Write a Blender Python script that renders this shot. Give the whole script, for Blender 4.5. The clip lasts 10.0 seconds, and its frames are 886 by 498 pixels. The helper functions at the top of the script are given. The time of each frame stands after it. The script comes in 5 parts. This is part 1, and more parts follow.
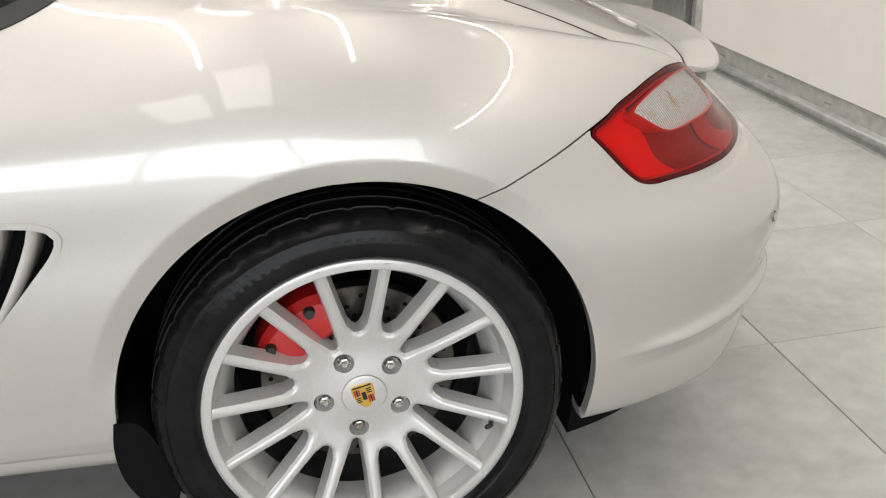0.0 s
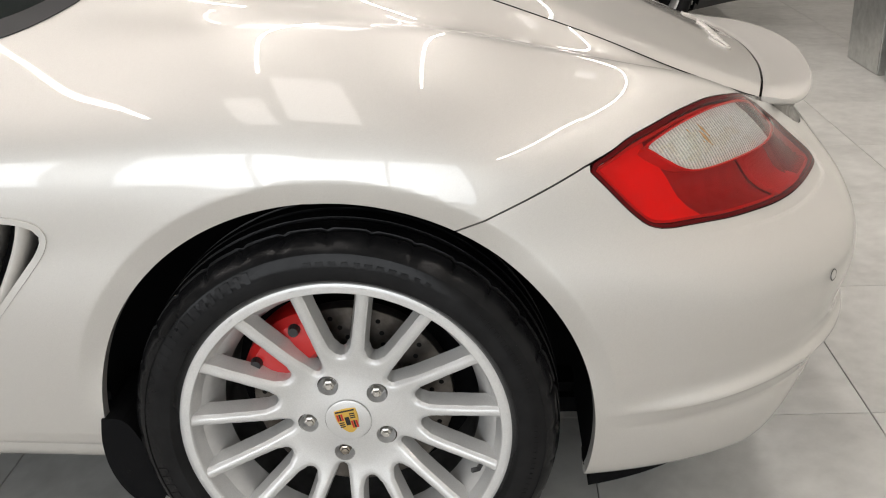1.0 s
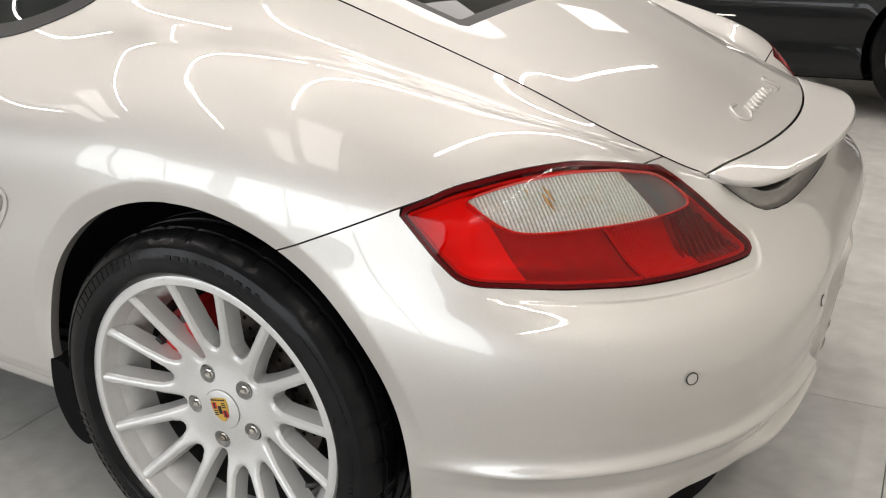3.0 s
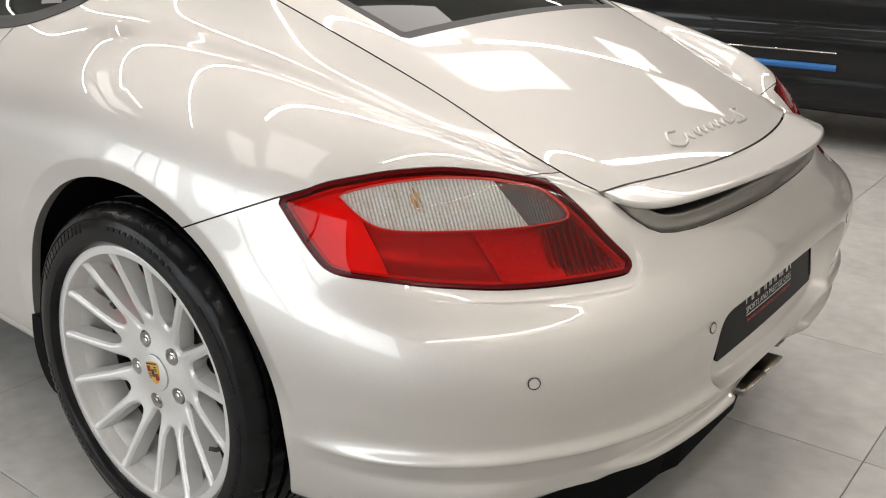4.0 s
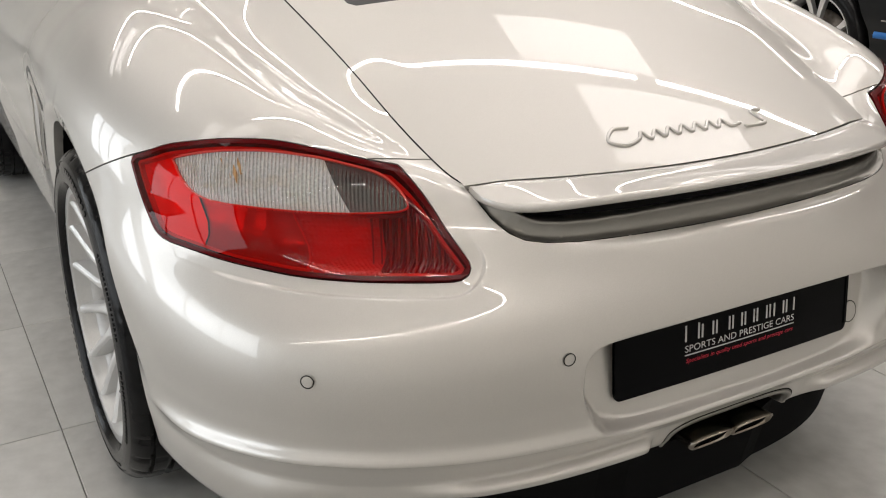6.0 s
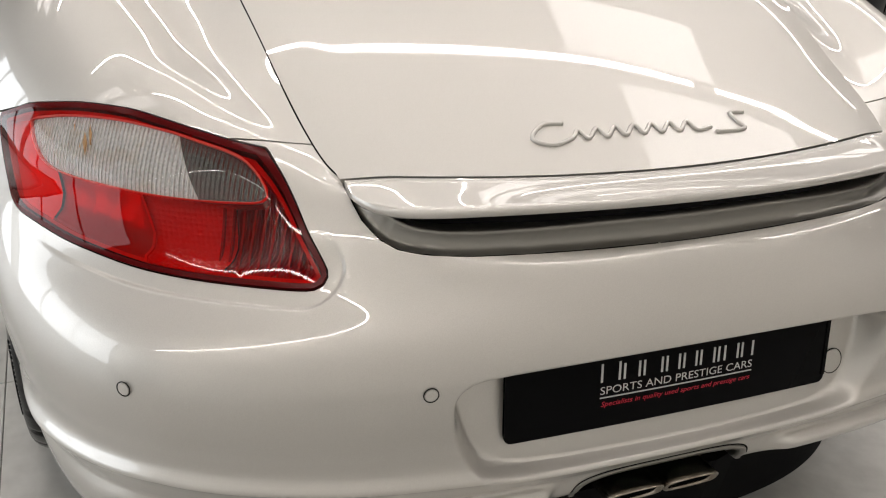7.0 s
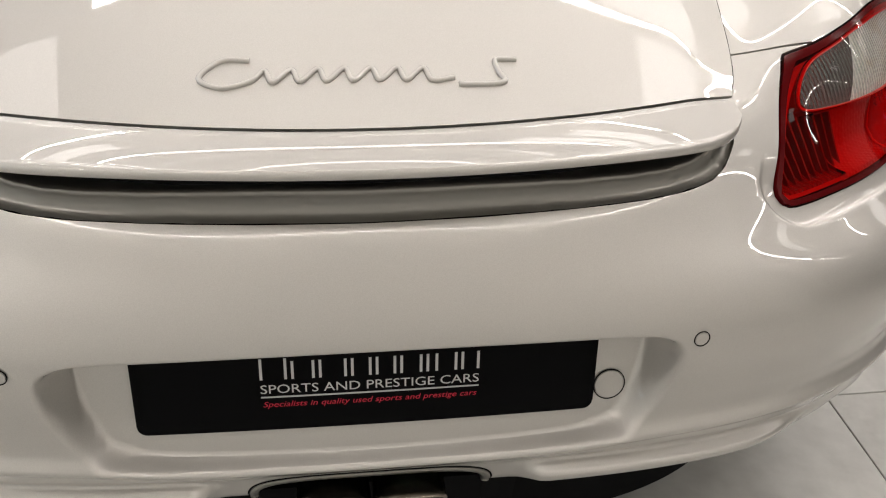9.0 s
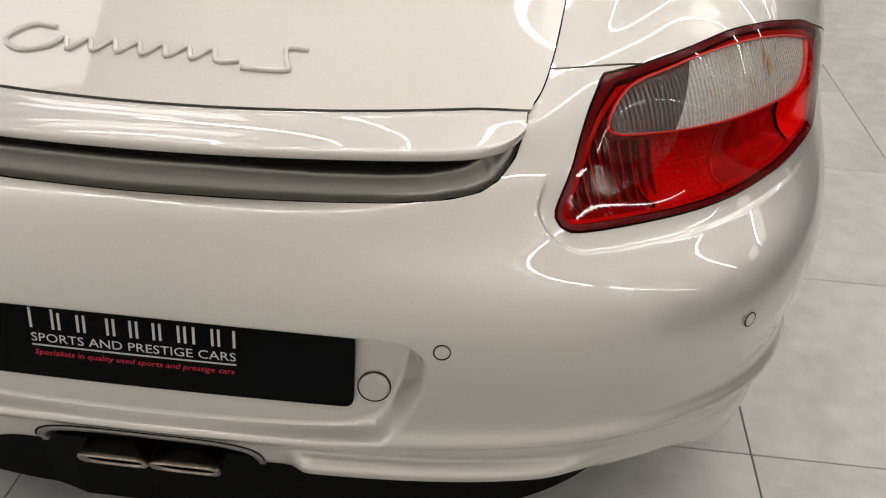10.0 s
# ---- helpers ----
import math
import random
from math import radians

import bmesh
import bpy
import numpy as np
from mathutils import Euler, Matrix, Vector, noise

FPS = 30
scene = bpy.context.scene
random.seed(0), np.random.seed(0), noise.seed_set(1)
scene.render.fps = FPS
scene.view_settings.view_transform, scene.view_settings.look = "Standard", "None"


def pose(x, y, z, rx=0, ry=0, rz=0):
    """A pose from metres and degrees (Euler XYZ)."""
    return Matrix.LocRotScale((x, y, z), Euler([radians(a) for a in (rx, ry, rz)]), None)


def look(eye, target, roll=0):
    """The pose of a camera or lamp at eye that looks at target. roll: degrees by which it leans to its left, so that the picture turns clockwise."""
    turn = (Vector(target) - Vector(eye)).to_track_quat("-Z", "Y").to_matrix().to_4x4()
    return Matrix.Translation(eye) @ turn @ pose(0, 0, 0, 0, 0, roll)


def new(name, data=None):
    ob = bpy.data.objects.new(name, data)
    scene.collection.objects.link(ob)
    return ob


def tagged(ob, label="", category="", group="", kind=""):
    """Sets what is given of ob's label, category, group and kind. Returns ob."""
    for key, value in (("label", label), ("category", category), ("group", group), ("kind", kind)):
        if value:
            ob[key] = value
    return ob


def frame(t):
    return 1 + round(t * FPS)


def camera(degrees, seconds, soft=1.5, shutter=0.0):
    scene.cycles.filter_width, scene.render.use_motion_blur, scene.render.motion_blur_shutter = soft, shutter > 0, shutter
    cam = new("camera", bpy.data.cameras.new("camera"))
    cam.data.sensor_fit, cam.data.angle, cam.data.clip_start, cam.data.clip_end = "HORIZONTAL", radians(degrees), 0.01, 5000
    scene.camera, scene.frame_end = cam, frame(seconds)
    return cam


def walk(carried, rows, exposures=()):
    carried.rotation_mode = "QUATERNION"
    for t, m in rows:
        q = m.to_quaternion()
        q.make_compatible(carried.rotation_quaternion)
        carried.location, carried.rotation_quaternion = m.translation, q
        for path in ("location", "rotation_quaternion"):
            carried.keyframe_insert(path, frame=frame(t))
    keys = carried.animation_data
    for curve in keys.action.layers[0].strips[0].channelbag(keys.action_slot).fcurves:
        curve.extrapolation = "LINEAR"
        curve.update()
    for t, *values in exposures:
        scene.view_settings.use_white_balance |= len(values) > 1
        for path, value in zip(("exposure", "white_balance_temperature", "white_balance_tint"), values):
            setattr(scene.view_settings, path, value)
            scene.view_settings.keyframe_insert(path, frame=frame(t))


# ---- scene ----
cam = camera(50.4, 10.0, soft=1.1)
PATH = [
    (0, (-0.093, -2.141, 1.191), (0.237, -0.35, 0.364), -2.4),
    (0.5, (0.091, -2.094, 1.176), (0.226, -0.273, 0.361), -2.7),
    (1, (0.256, -2.08, 1.184), (0.136, -0.253, 0.379), -3.1),
    (1.5, (0.486, -2.104, 1.173), (0.058, -0.307, 0.405), -3.1),
    (2, (0.658, -2.096, 1.179), (0.045, -0.344, 0.433), -2.8),
    (2.5, (0.846, -1.992, 1.17), (0.096, -0.285, 0.447), -2.0),
    (3, (1.02, -1.9, 1.169), (0.143, -0.251, 0.453), -1.6),
    (4.5, (1.557, -1.646, 1.149), (0.281, -0.254, 0.491), 1.1),
    (5, (1.629, -1.474, 1.14), (0.239, -0.211, 0.452), 0.7),
    (6.3, (1.848, -1.013, 1.139), (0.201, -0.151, 0.401), 1.2),
    (6.5, (1.816, -0.942, 1.146), (0.167, -0.108, 0.382), 2.5),
    (7, (1.784, -0.733, 1.135), (0.093, -0.039, 0.323), 2.6),
    (7.5, (1.784, -0.567, 1.141), (0.097, 0.017, 0.239), 3.4),
    (8, (1.783, -0.415, 1.131), (0.089, 0.084, 0.192), 3.7),
    (8.5, (1.744, -0.245, 1.134), (0.053, 0.173, 0.151), 2.7),
    (9, (1.701, -0.051, 1.152), (0.018, 0.207, 0.103), 2.3),
    (9.5, (1.714, 0.213, 1.147), (0.013, 0.24, 0.096), 1.7),
    (10, (1.713, 0.422, 1.157), (0.017, 0.293, 0.105), 3.2),
]
walk(cam, [(t, look(eye, target, roll)) for t, eye, target, roll in PATH], [(0, 0.43), (3, 0.40), (5, 0.24), (6.5, 0.12), (8, 0.14), (10, 0.24)])

# ---------------------------------------------------------------- light
world = bpy.data.worlds.new("showroom_world")
scene.world = world
world.use_nodes = True
world.node_tree.nodes["Background"].inputs[0].default_value = (0.8, 0.85, 0.9, 1)
world.node_tree.nodes["Background"].inputs[1].default_value = 0.05


# ---------------------------------------------------------------- materials
def mat(name, color, rough=0.5, metal=0.0, coat=0.0, spec=0.5):
    m = bpy.data.materials.new(name)
    m.use_nodes = True
    b = m.node_tree.nodes["Principled BSDF"]
    b.inputs["Base Color"].default_value = (*color, 1)
    b.inputs["Roughness"].default_value = rough
    b.inputs["Metallic"].default_value = metal
    b.inputs["Coat Weight"].default_value = coat
    b.inputs["Coat Roughness"].default_value = 0.02
    b.inputs["Specular IOR Level"].default_value = spec
    return m


def node(m, kind, **sockets):
    n = m.node_tree.nodes.new(kind)
    for k, v in sockets.items():
        n.inputs[k.replace("_", " ")].default_value = v
    return n


def link(m, a, b):
    m.node_tree.links.new(a, b)


def noise_tex(m, scale, detail=4.0, rough=0.6, vec=None):
    n = node(m, "ShaderNodeTexNoise", Scale=scale, Detail=detail, Roughness=rough)
    if vec is None:
        c = node(m, "ShaderNodeTexCoord")
        vec = c.outputs["Object"]
    link(m, vec, n.inputs["Vector"])
    return n


def vary(m, scale, lo, hi, detail=4.0, also=None):
    """Colour that wanders between lo and hi, with an optional second, finer scale."""
    b = m.node_tree.nodes["Principled BSDF"]
    n = noise_tex(m, scale, detail)
    fac = n.outputs["Fac"]
    if also:
        n2 = noise_tex(m, also, 3.0)
        mx = node(m, "ShaderNodeMath")
        mx.operation = "MULTIPLY_ADD"
        link(m, n2.outputs["Fac"], mx.inputs[0])
        mx.inputs[1].default_value = 0.45
        md = node(m, "ShaderNodeMath")
        md.operation = "MULTIPLY_ADD"
        link(m, fac, md.inputs[0])
        md.inputs[1].default_value = 1.0
        md.inputs[2].default_value = -0.22
        link(m, md.outputs[0], mx.inputs[2])
        fac = mx.outputs[0]
    r = node(m, "ShaderNodeValToRGB")
    r.color_ramp.elements[0].position, r.color_ramp.elements[1].position = 0.3, 0.7
    r.color_ramp.elements[0].color, r.color_ramp.elements[1].color = (*lo, 1), (*hi, 1)
    link(m, fac, r.inputs[0])
    link(m, r.outputs[0], b.inputs["Base Color"])
    return fac


def bump(m, scale, strength, dist=0.001, detail=3.0):
    b = m.node_tree.nodes["Principled BSDF"]
    n = noise_tex(m, scale, detail)
    bp = node(m, "ShaderNodeBump", Strength=strength, Distance=dist)
    link(m, n.outputs["Fac"], bp.inputs["Height"])
    link(m, bp.outputs["Normal"], b.inputs["Normal"])


def rough_vary(m, scale, lo, hi):
    b = m.node_tree.nodes["Principled BSDF"]
    n = noise_tex(m, scale, 5.0)
    r = node(m, "ShaderNodeMapRange")
    r.inputs["To Min"].default_value, r.inputs["To Max"].default_value = lo, hi
    link(m, n.outputs["Fac"], r.inputs["Value"])
    link(m, r.outputs[0], b.inputs["Roughness"])


PAINT = mat("pearl_silver_paint", (0.56, 0.54, 0.51), 0.45, 0.68, 1.0)
PAINT.node_tree.nodes["Principled BSDF"].inputs["Coat IOR"].default_value = 1.6
vary(PAINT, 900.0, (0.545, 0.528, 0.500), (0.615, 0.597, 0.568), 2.0)
SEAM = mat("seam_black", (0.008, 0.008, 0.008), 0.8, 0.0, 0.0, 0.1)
BLACK = mat("black_plastic", (0.018, 0.018, 0.019), 0.5)
bump(BLACK, 600, 0.3, 0.0005)
LINER = mat("wheel_liner", (0.006, 0.006, 0.0065), 0.9, 0.0, 0.0, 0.08)
bump(LINER, 300, 0.3, 0.001)
RUBBER = mat("tyre_rubber", (0.006, 0.006, 0.0065), 0.3, 0.0, 0.0, 0.15)
vary(RUBBER, 14.0, (0.004, 0.004, 0.0045), (0.011, 0.011, 0.0115), 5.0)
rough_vary(RUBBER, 60.0, 0.10, 0.26)
bump(RUBBER, 220.0, 0.25, 0.0008)
ALLOY = mat("silver_wheel_paint", (0.60, 0.597, 0.588), 0.32, 0.35, 0.5)
vary(ALLOY, 500.0, (0.565, 0.562, 0.553), (0.635, 0.632, 0.623), 2.0)
DISC = mat("brake_disc_steel", (0.35, 0.34, 0.33), 0.38, 0.85)
vary(DISC, 30.0, (0.07, 0.058, 0.048), (0.17, 0.155, 0.14), 5.0)
CALIPER = mat("red_caliper_paint", (0.50, 0.010, 0.010), 0.35, 0.0, 0.4)
CHROME = mat("polished_steel", (0.62, 0.6, 0.57), 0.14, 1.0)
rough_vary(CHROME, 40.0, 0.08, 0.25)
GOLD = mat("gold_enamel", (0.66, 0.43, 0.09), 0.3, 0.6)
REDE = mat("red_enamel", (0.5, 0.02, 0.015), 0.3)
BLKE = mat("black_enamel", (0.01, 0.01, 0.01), 0.3)
GLASSD = mat("tinted_glass", (0.006, 0.009, 0.009), 0.02, 0.0, 0.0, 0.6)
PLATE = mat("number_board_black", (0.003, 0.003, 0.0035), 0.25, 0.0, 0.0, 0.05)
WHITEINK = mat("white_print", (0.60, 0.60, 0.60), 0.5)
REDINK = mat("red_print", (0.55, 0.01, 0.04), 0.5)
TANK = mat("exhaust_steel", (0.30, 0.25, 0.19), 0.24, 1.0)
vary(TANK, 30.0, (0.24, 0.20, 0.16), (0.46, 0.42, 0.37), 4.0)
# silver set deeper, so the strip's dark reflection sits in its colour
STRIP = mat("darkened_satin_silver", (0.28, 0.272, 0.255), 0.33, 0.95, 0.0)


def lens_mat(name, tint):
    m = bpy.data.materials.new(name)
    m.use_nodes = True
    t = m.node_tree
    t.nodes.clear()
    out = t.nodes.new("ShaderNodeOutputMaterial")
    tr = t.nodes.new("ShaderNodeBsdfTransparent")
    tr.inputs[0].default_value = (*tint, 1)
    gl = t.nodes.new("ShaderNodeBsdfGlossy")
    gl.inputs["Roughness"].default_value = 0.02
    fr = t.nodes.new("ShaderNodeFresnel")
    fr.inputs["IOR"].default_value = 1.35
    mix = t.nodes.new("ShaderNodeMixShader")
    t.links.new(fr.outputs[0], mix.inputs[0])
    t.links.new(tr.outputs[0], mix.inputs[1])
    t.links.new(gl.outputs[0], mix.inputs[2])
    t.links.new(mix.outputs[0], out.inputs[0])
    return m


REDLENS = lens_mat("red_lens", (0.80, 0.014, 0.010))
CLEARLENS = lens_mat("clear_lens", (1.0, 0.99, 0.97))
REDRIM = mat("dark_red_lens_rim", (0.085, 0.002, 0.003), 0.15, 0.0, 0.0, 0.12)
REFL = mat("lamp_reflector", (0.85, 0.84, 0.82), 0.3, 0.8)
REDPAN = mat("red_reflector", (1.0, 0.09, 0.06), 0.35, 0.1)
AMBER = mat("amber_bulb", (0.75, 0.24, 0.03), 0.25, 0.0, 0.6)
GREYPAN = mat("grey_reflector", (0.22, 0.22, 0.22), 0.25, 0.7)

TILE = mat("porcelain_tile", (0.50, 0.495, 0.477), 0.32)
vary(TILE, 2.2, (0.41, 0.406, 0.386), (0.59, 0.585, 0.558), 7.0, also=18.0)
rough_vary(TILE, 6.0, 0.22, 0.42)
GROUT = mat("grey_grout", (0.22, 0.216, 0.205), 0.9)
WALLW = mat("white_panel_paint", (0.84, 0.82, 0.77), 0.55)
vary(WALLW, 1.5, (0.80, 0.78, 0.73), (0.87, 0.85, 0.80), 4.0)
CEILM = mat("ceiling_paint", (0.50, 0.48, 0.45), 0.8)
vary(CEILM, 1.0, (0.46, 0.44, 0.41), (0.54, 0.52, 0.49), 4.0)
GALV = mat("galvanised_steel", (0.5, 0.51, 0.5), 0.38, 0.85)
vary(GALV, 22.0, (0.52, 0.53, 0.51), (0.72, 0.73, 0.71), 5.0)
DARKCAR = mat("dark_grey_paint", (0.006, 0.007, 0.008), 0.3, 0.0, 0.45, 0.2)
BLUE = mat("blue_trim", (0.01, 0.17, 0.55), 0.35, 0.0, 0.5)
MACH = mat("machined_alloy", (0.78, 0.78, 0.78), 0.28, 0.8)


def emit(name, color, power):
    m = bpy.data.materials.new(name)
    m.use_nodes = True
    t = m.node_tree
    t.nodes.clear()
    out = t.nodes.new("ShaderNodeOutputMaterial")
    e = t.nodes.new("ShaderNodeEmission")
    e.inputs[0].default_value = (*color, 1)
    e.inputs[1].default_value = power
    t.links.new(e.outputs[0], out.inputs[0])
    return m


LEDLINE = emit("led_line", (1.0, 0.935, 0.89), 46.0)
LEDPANEL = emit("led_panel", (1.0, 0.935, 0.89), 2.3)


# ---------------------------------------------------------------- mesh helpers
def thing(name, label, category, group="", at=(0, 0, 0), kind=""):
    e = new(name)
    e.location = at
    return tagged(e, label, category, group, kind)


def mesh_part(name, verts, faces, material, parent=None, label="", smooth=True):
    me = bpy.data.meshes.new(name)
    me.from_pydata([tuple(map(float, v)) for v in verts], [], [tuple(f) for f in faces])
    me.materials.append(material)
    if smooth:
        me.polygons.foreach_set("use_smooth", [True] * len(me.polygons))
    me.update()
    ob = new(name, me)
    if parent:
        ob.parent = parent
    if label:
        tagged(ob, label)
    return ob


def part(name, bm, material, parent=None, label="", smooth=False):
    me = bpy.data.meshes.new(name)
    bmesh.ops.recalc_face_normals(bm, faces=bm.faces[:])
    bm.to_mesh(me)
    bm.free()
    me.materials.append(material)
    if smooth:
        me.polygons.foreach_set("use_smooth", [True] * len(me.polygons))
        me.set_sharp_from_angle(angle=radians(38))
    ob = new(name, me)
    if parent:
        ob.parent = parent
    if label:
        tagged(ob, label)
    return ob


def box_bm(lo, hi, bevel=0.0, bm=None):
    bm = bm or bmesh.new()
    c = [(a + b) / 2 for a, b in zip(lo, hi)]
    s = [b - a for a, b in zip(lo, hi)]
    r = bmesh.ops.create_cube(bm, size=1.0)
    bmesh.ops.scale(bm, vec=s, verts=r["verts"])
    bmesh.ops.translate(bm, vec=c, verts=r["verts"])
    if bevel:
        bmesh.ops.bevel(bm, geom=list({e for v in r["verts"] for e in v.link_edges}), offset=bevel, segments=2, affect="EDGES")
    return bm


def lathe(profile, n=96, closed=False):
    """Rings of (radius, depth) about the axle; depth runs outwards along -y."""
    V, F = [], []
    k = len(profile)
    for i in range(n):
        a = 2 * math.pi * i / n
        for r, d in profile:
            V.append((r * math.cos(a), -d, r * math.sin(a)))
    for i in range(n):
        j = (i + 1) % n
        for p in range(k if closed else k - 1):
            q = (p + 1) % k
            F.append((i * k + p, i * k + q, j * k + q, j * k + p))
    return V, F


def grid_faces(rows, cols, base=0):
    return [(base + r * cols + c, base + r * cols + c + 1, base + (r + 1) * cols + c + 1, base + (r + 1) * cols + c)
            for r in range(rows - 1) for c in range(cols - 1)]


def sweep(points, radius, n=8, closed=False):
    """A round tube along points."""
    P = [Vector(p) for p in points]
    V, F = [], []
    m = len(P)
    for i, p in enumerate(P):
        a = P[(i - 1) % m] if closed or i > 0 else P[i]
        b = P[(i + 1) % m] if closed or i < m - 1 else P[i]
        d = (b - a).normalized()
        u = d.cross(Vector((0.13, 0.31, 0.94))).normalized()
        w = d.cross(u)
        rr = radius(i / (m - 1)) if callable(radius) else radius
        for j in range(n):
            t = 2 * math.pi * j / n
            V.append(p + (u * math.cos(t) + w * math.sin(t)) * rr)
    for i in range(m if closed else m - 1):
        k = (i + 1) % m
        for j in range(n):
            F.append((i * n + j, i * n + (j + 1) % n, k * n + (j + 1) % n, k * n + j))
    if not closed:
        F.append(tuple(range(n))[::-1])
        F.append(tuple((m - 1) * n + j for j in range(n)))
    return V, F


def hermite(keys, values, at):
    """Smooth curve through values at keys; both arrays, along the first axis."""
    keys = np.asarray(keys, float)
    values = np.asarray(values, float)
    at = np.asarray(at, float)
    d = np.diff(values, axis=0) / np.diff(keys).reshape((-1,) + (1,) * (values.ndim - 1))
    h = np.diff(keys)
    m = np.empty_like(values)
    m[0], m[-1] = d[0], d[-1]
    w = (h[1:] / (h[:-1] + h[1:])).reshape((-1,) + (1,) * (values.ndim - 1))
    m[1:-1] = d[:-1] * w + d[1:] * (1 - w)
    i = np.clip(np.searchsorted(keys, at, side="right") - 1, 0, len(keys) - 2)
    t = ((at - keys[i]) / h[i]).reshape((-1,) + (1,) * (values.ndim - 1))
    hh = h[i].reshape(t.shape)
    return ((2 * t**3 - 3 * t**2 + 1) * values[i] + (t**3 - 2 * t**2 + t) * hh * m[i]
            + (-2 * t**3 + 3 * t**2) * values[i + 1] + (t**3 - t**2) * hh * m[i + 1])


def smoothstep(a, b, x):
    t = np.clip((x - a) / (b - a), 0, 1)
    return t * t * (3 - 2 * t)


class Skin:
    """A sheet of faces with normals that can be cut along the zero line of a field."""

    def __init__(self, V, N, F):
        self.V, self.N, self.F, self.E = np.asarray(V, float), np.asarray(N, float), [tuple(f) for f in F], []

    def cut(self, field):
        val = field(self.V)
        V, N, F, E = list(self.V), list(self.N), [], []
        cache = {}

        def cross(a, b):
            key = (a, b) if a < b else (b, a)
            if key not in cache:
                t = val[key[0]] / (val[key[0]] - val[key[1]])
                V.append(V[key[0]] * (1 - t) + V[key[1]] * t)
                N.append(N[key[0]] * (1 - t) + N[key[1]] * t)
                cache[key] = len(V) - 1
            return cache[key]

        keep = (val >= 0).tolist()
        for f in self.F:
            k = [keep[i] for i in f]
            if all(k):
                F.append(f)
                continue
            if not any(k):
                continue
            out, edge = [], []
            for a, b in zip(f, f[1:] + f[:1]):
                if keep[a]:
                    out.append(a)
                if keep[a] != keep[b]:
                    c = cross(a, b)
                    out.append(c)
                    edge.append((c, keep[a]))
            if len(out) > 2:
                F.append(tuple(out))
                if len(edge) == 2:
                    a, b = (edge[0][0], edge[1][0]) if edge[0][1] else (edge[1][0], edge[0][0])
                    E.append((a, b))
        E += self.E
        used = sorted({i for f in F for i in f})
        back = {o: n for n, o in enumerate(used)}
        s = Skin([V[i] for i in used], [N[i] for i in used], [[back[i] for i in f] for f in F])
        s.E = [(back[a], back[b]) for a, b in E if a in back and b in back]
        return s

    def refine(self, field, levels):
        """Add vertices along lines of equal field, keeping all faces joined."""
        for lev in levels:
            val = field(self.V) - lev
            V, N, F, cache = list(self.V), list(self.N), [], {}
            keep = (val >= 0).tolist()
            for f in self.F:
                k = [keep[i] for i in f]
                if all(k) or not any(k):
                    F.append(f)
                    continue
                sides = ([], [])
                for a, b in zip(f, f[1:] + f[:1]):
                    sides[keep[a]].append(a)
                    if keep[a] != keep[b]:
                        key = (a, b) if a < b else (b, a)
                        if key not in cache:
                            t = val[key[0]] / (val[key[0]] - val[key[1]])
                            V.append(V[key[0]] * (1 - t) + V[key[1]] * t)
                            N.append(N[key[0]] * (1 - t) + N[key[1]] * t)
                            cache[key] = len(V) - 1
                        sides[0].append(cache[key])
                        sides[1].append(cache[key])
                F += [tuple(s) for s in sides if len(s) > 2]
            split = []
            for a, b in self.E:
                key = (a, b) if a < b else (b, a)
                split += [(a, cache[key]), (cache[key], b)] if key in cache else [(a, b)]
            self.V, self.N, self.F, self.E = np.array(V), np.array(N), F, split
        return self

    def moved(self, d):
        n = self.N / np.maximum(np.linalg.norm(self.N, axis=1, keepdims=True), 1e-9)
        s = Skin(self.V + n * d, self.N, self.F)
        s.E = list(self.E)
        return s

    def build(self, name, material, parent, depth=0.0, label=""):
        V, F = [tuple(v) for v in self.V], list(self.F)
        if depth:
            n = self.N / np.maximum(np.linalg.norm(self.N, axis=1, keepdims=True), 1e-9)
            top, low = {}, {}
            for a, b in self.E:
                for i in (a, b):
                    if i not in top:
                        top[i] = len(V)
                        V.append(tuple(self.V[i]))
                        low[i] = len(V)
                        V.append(tuple(self.V[i] - n[i] * depth))
                F.append((top[b], top[a], low[a], low[b]))
        return mesh_part(name, V, F, material, parent, label)


def poly_distance(u, v, outline):
    """Signed distance to a closed outline: negative inside."""
    P = np.asarray(outline, float)
    Q = np.roll(P, -1, axis=0)
    best = np.full(u.shape, 1e9)
    inside = np.zeros(u.shape, bool)
    for (ax, ay), (bx, by) in zip(P, Q):
        dx, dy = bx - ax, by - ay
        t = np.clip(((u - ax) * dx + (v - ay) * dy) / (dx * dx + dy * dy + 1e-12), 0, 1)
        best = np.minimum(best, np.hypot(u - ax - t * dx, v - ay - t * dy))
        if ay != by:
            hit = ((ay > v) != (by > v)) & (u < (bx - ax) * (v - ay) / (by - ay) + ax)
            inside ^= hit
    return np.where(inside, -best, best)


def round_outline(points, cuts=3, keep=()):
    """Chaikin corner cutting; corners whose index is in keep stay sharp."""
    P = [(Vector(p), i in keep) for i, p in enumerate(points)]
    for _ in range(cuts):
        out = []
        for i, (p, sharp) in enumerate(P):
            a, b = P[i - 1][0], P[(i + 1) % len(P)][0]
            if sharp:
                out.append((p, True))
            else:
                out += [(p * 0.75 + a * 0.25, False), (p * 0.75 + b * 0.25, False)]
        P = out
    return [tuple(p) for p, _ in P]


# ---------------------------------------------------------------- room
FLOOR_Z = 0.0
X0, X1, Y0, Y1, ZC = -9.0, 2.14, -5.0, 9.0, 3.3

# ---------------------------------------------------------------- the silver coupe: shape
# x runs from the rear axle to the tail, y from the car's left to its right, z up.
WAIST = lambda x: 0.045 * smoothstep(0.15, -0.75, x)


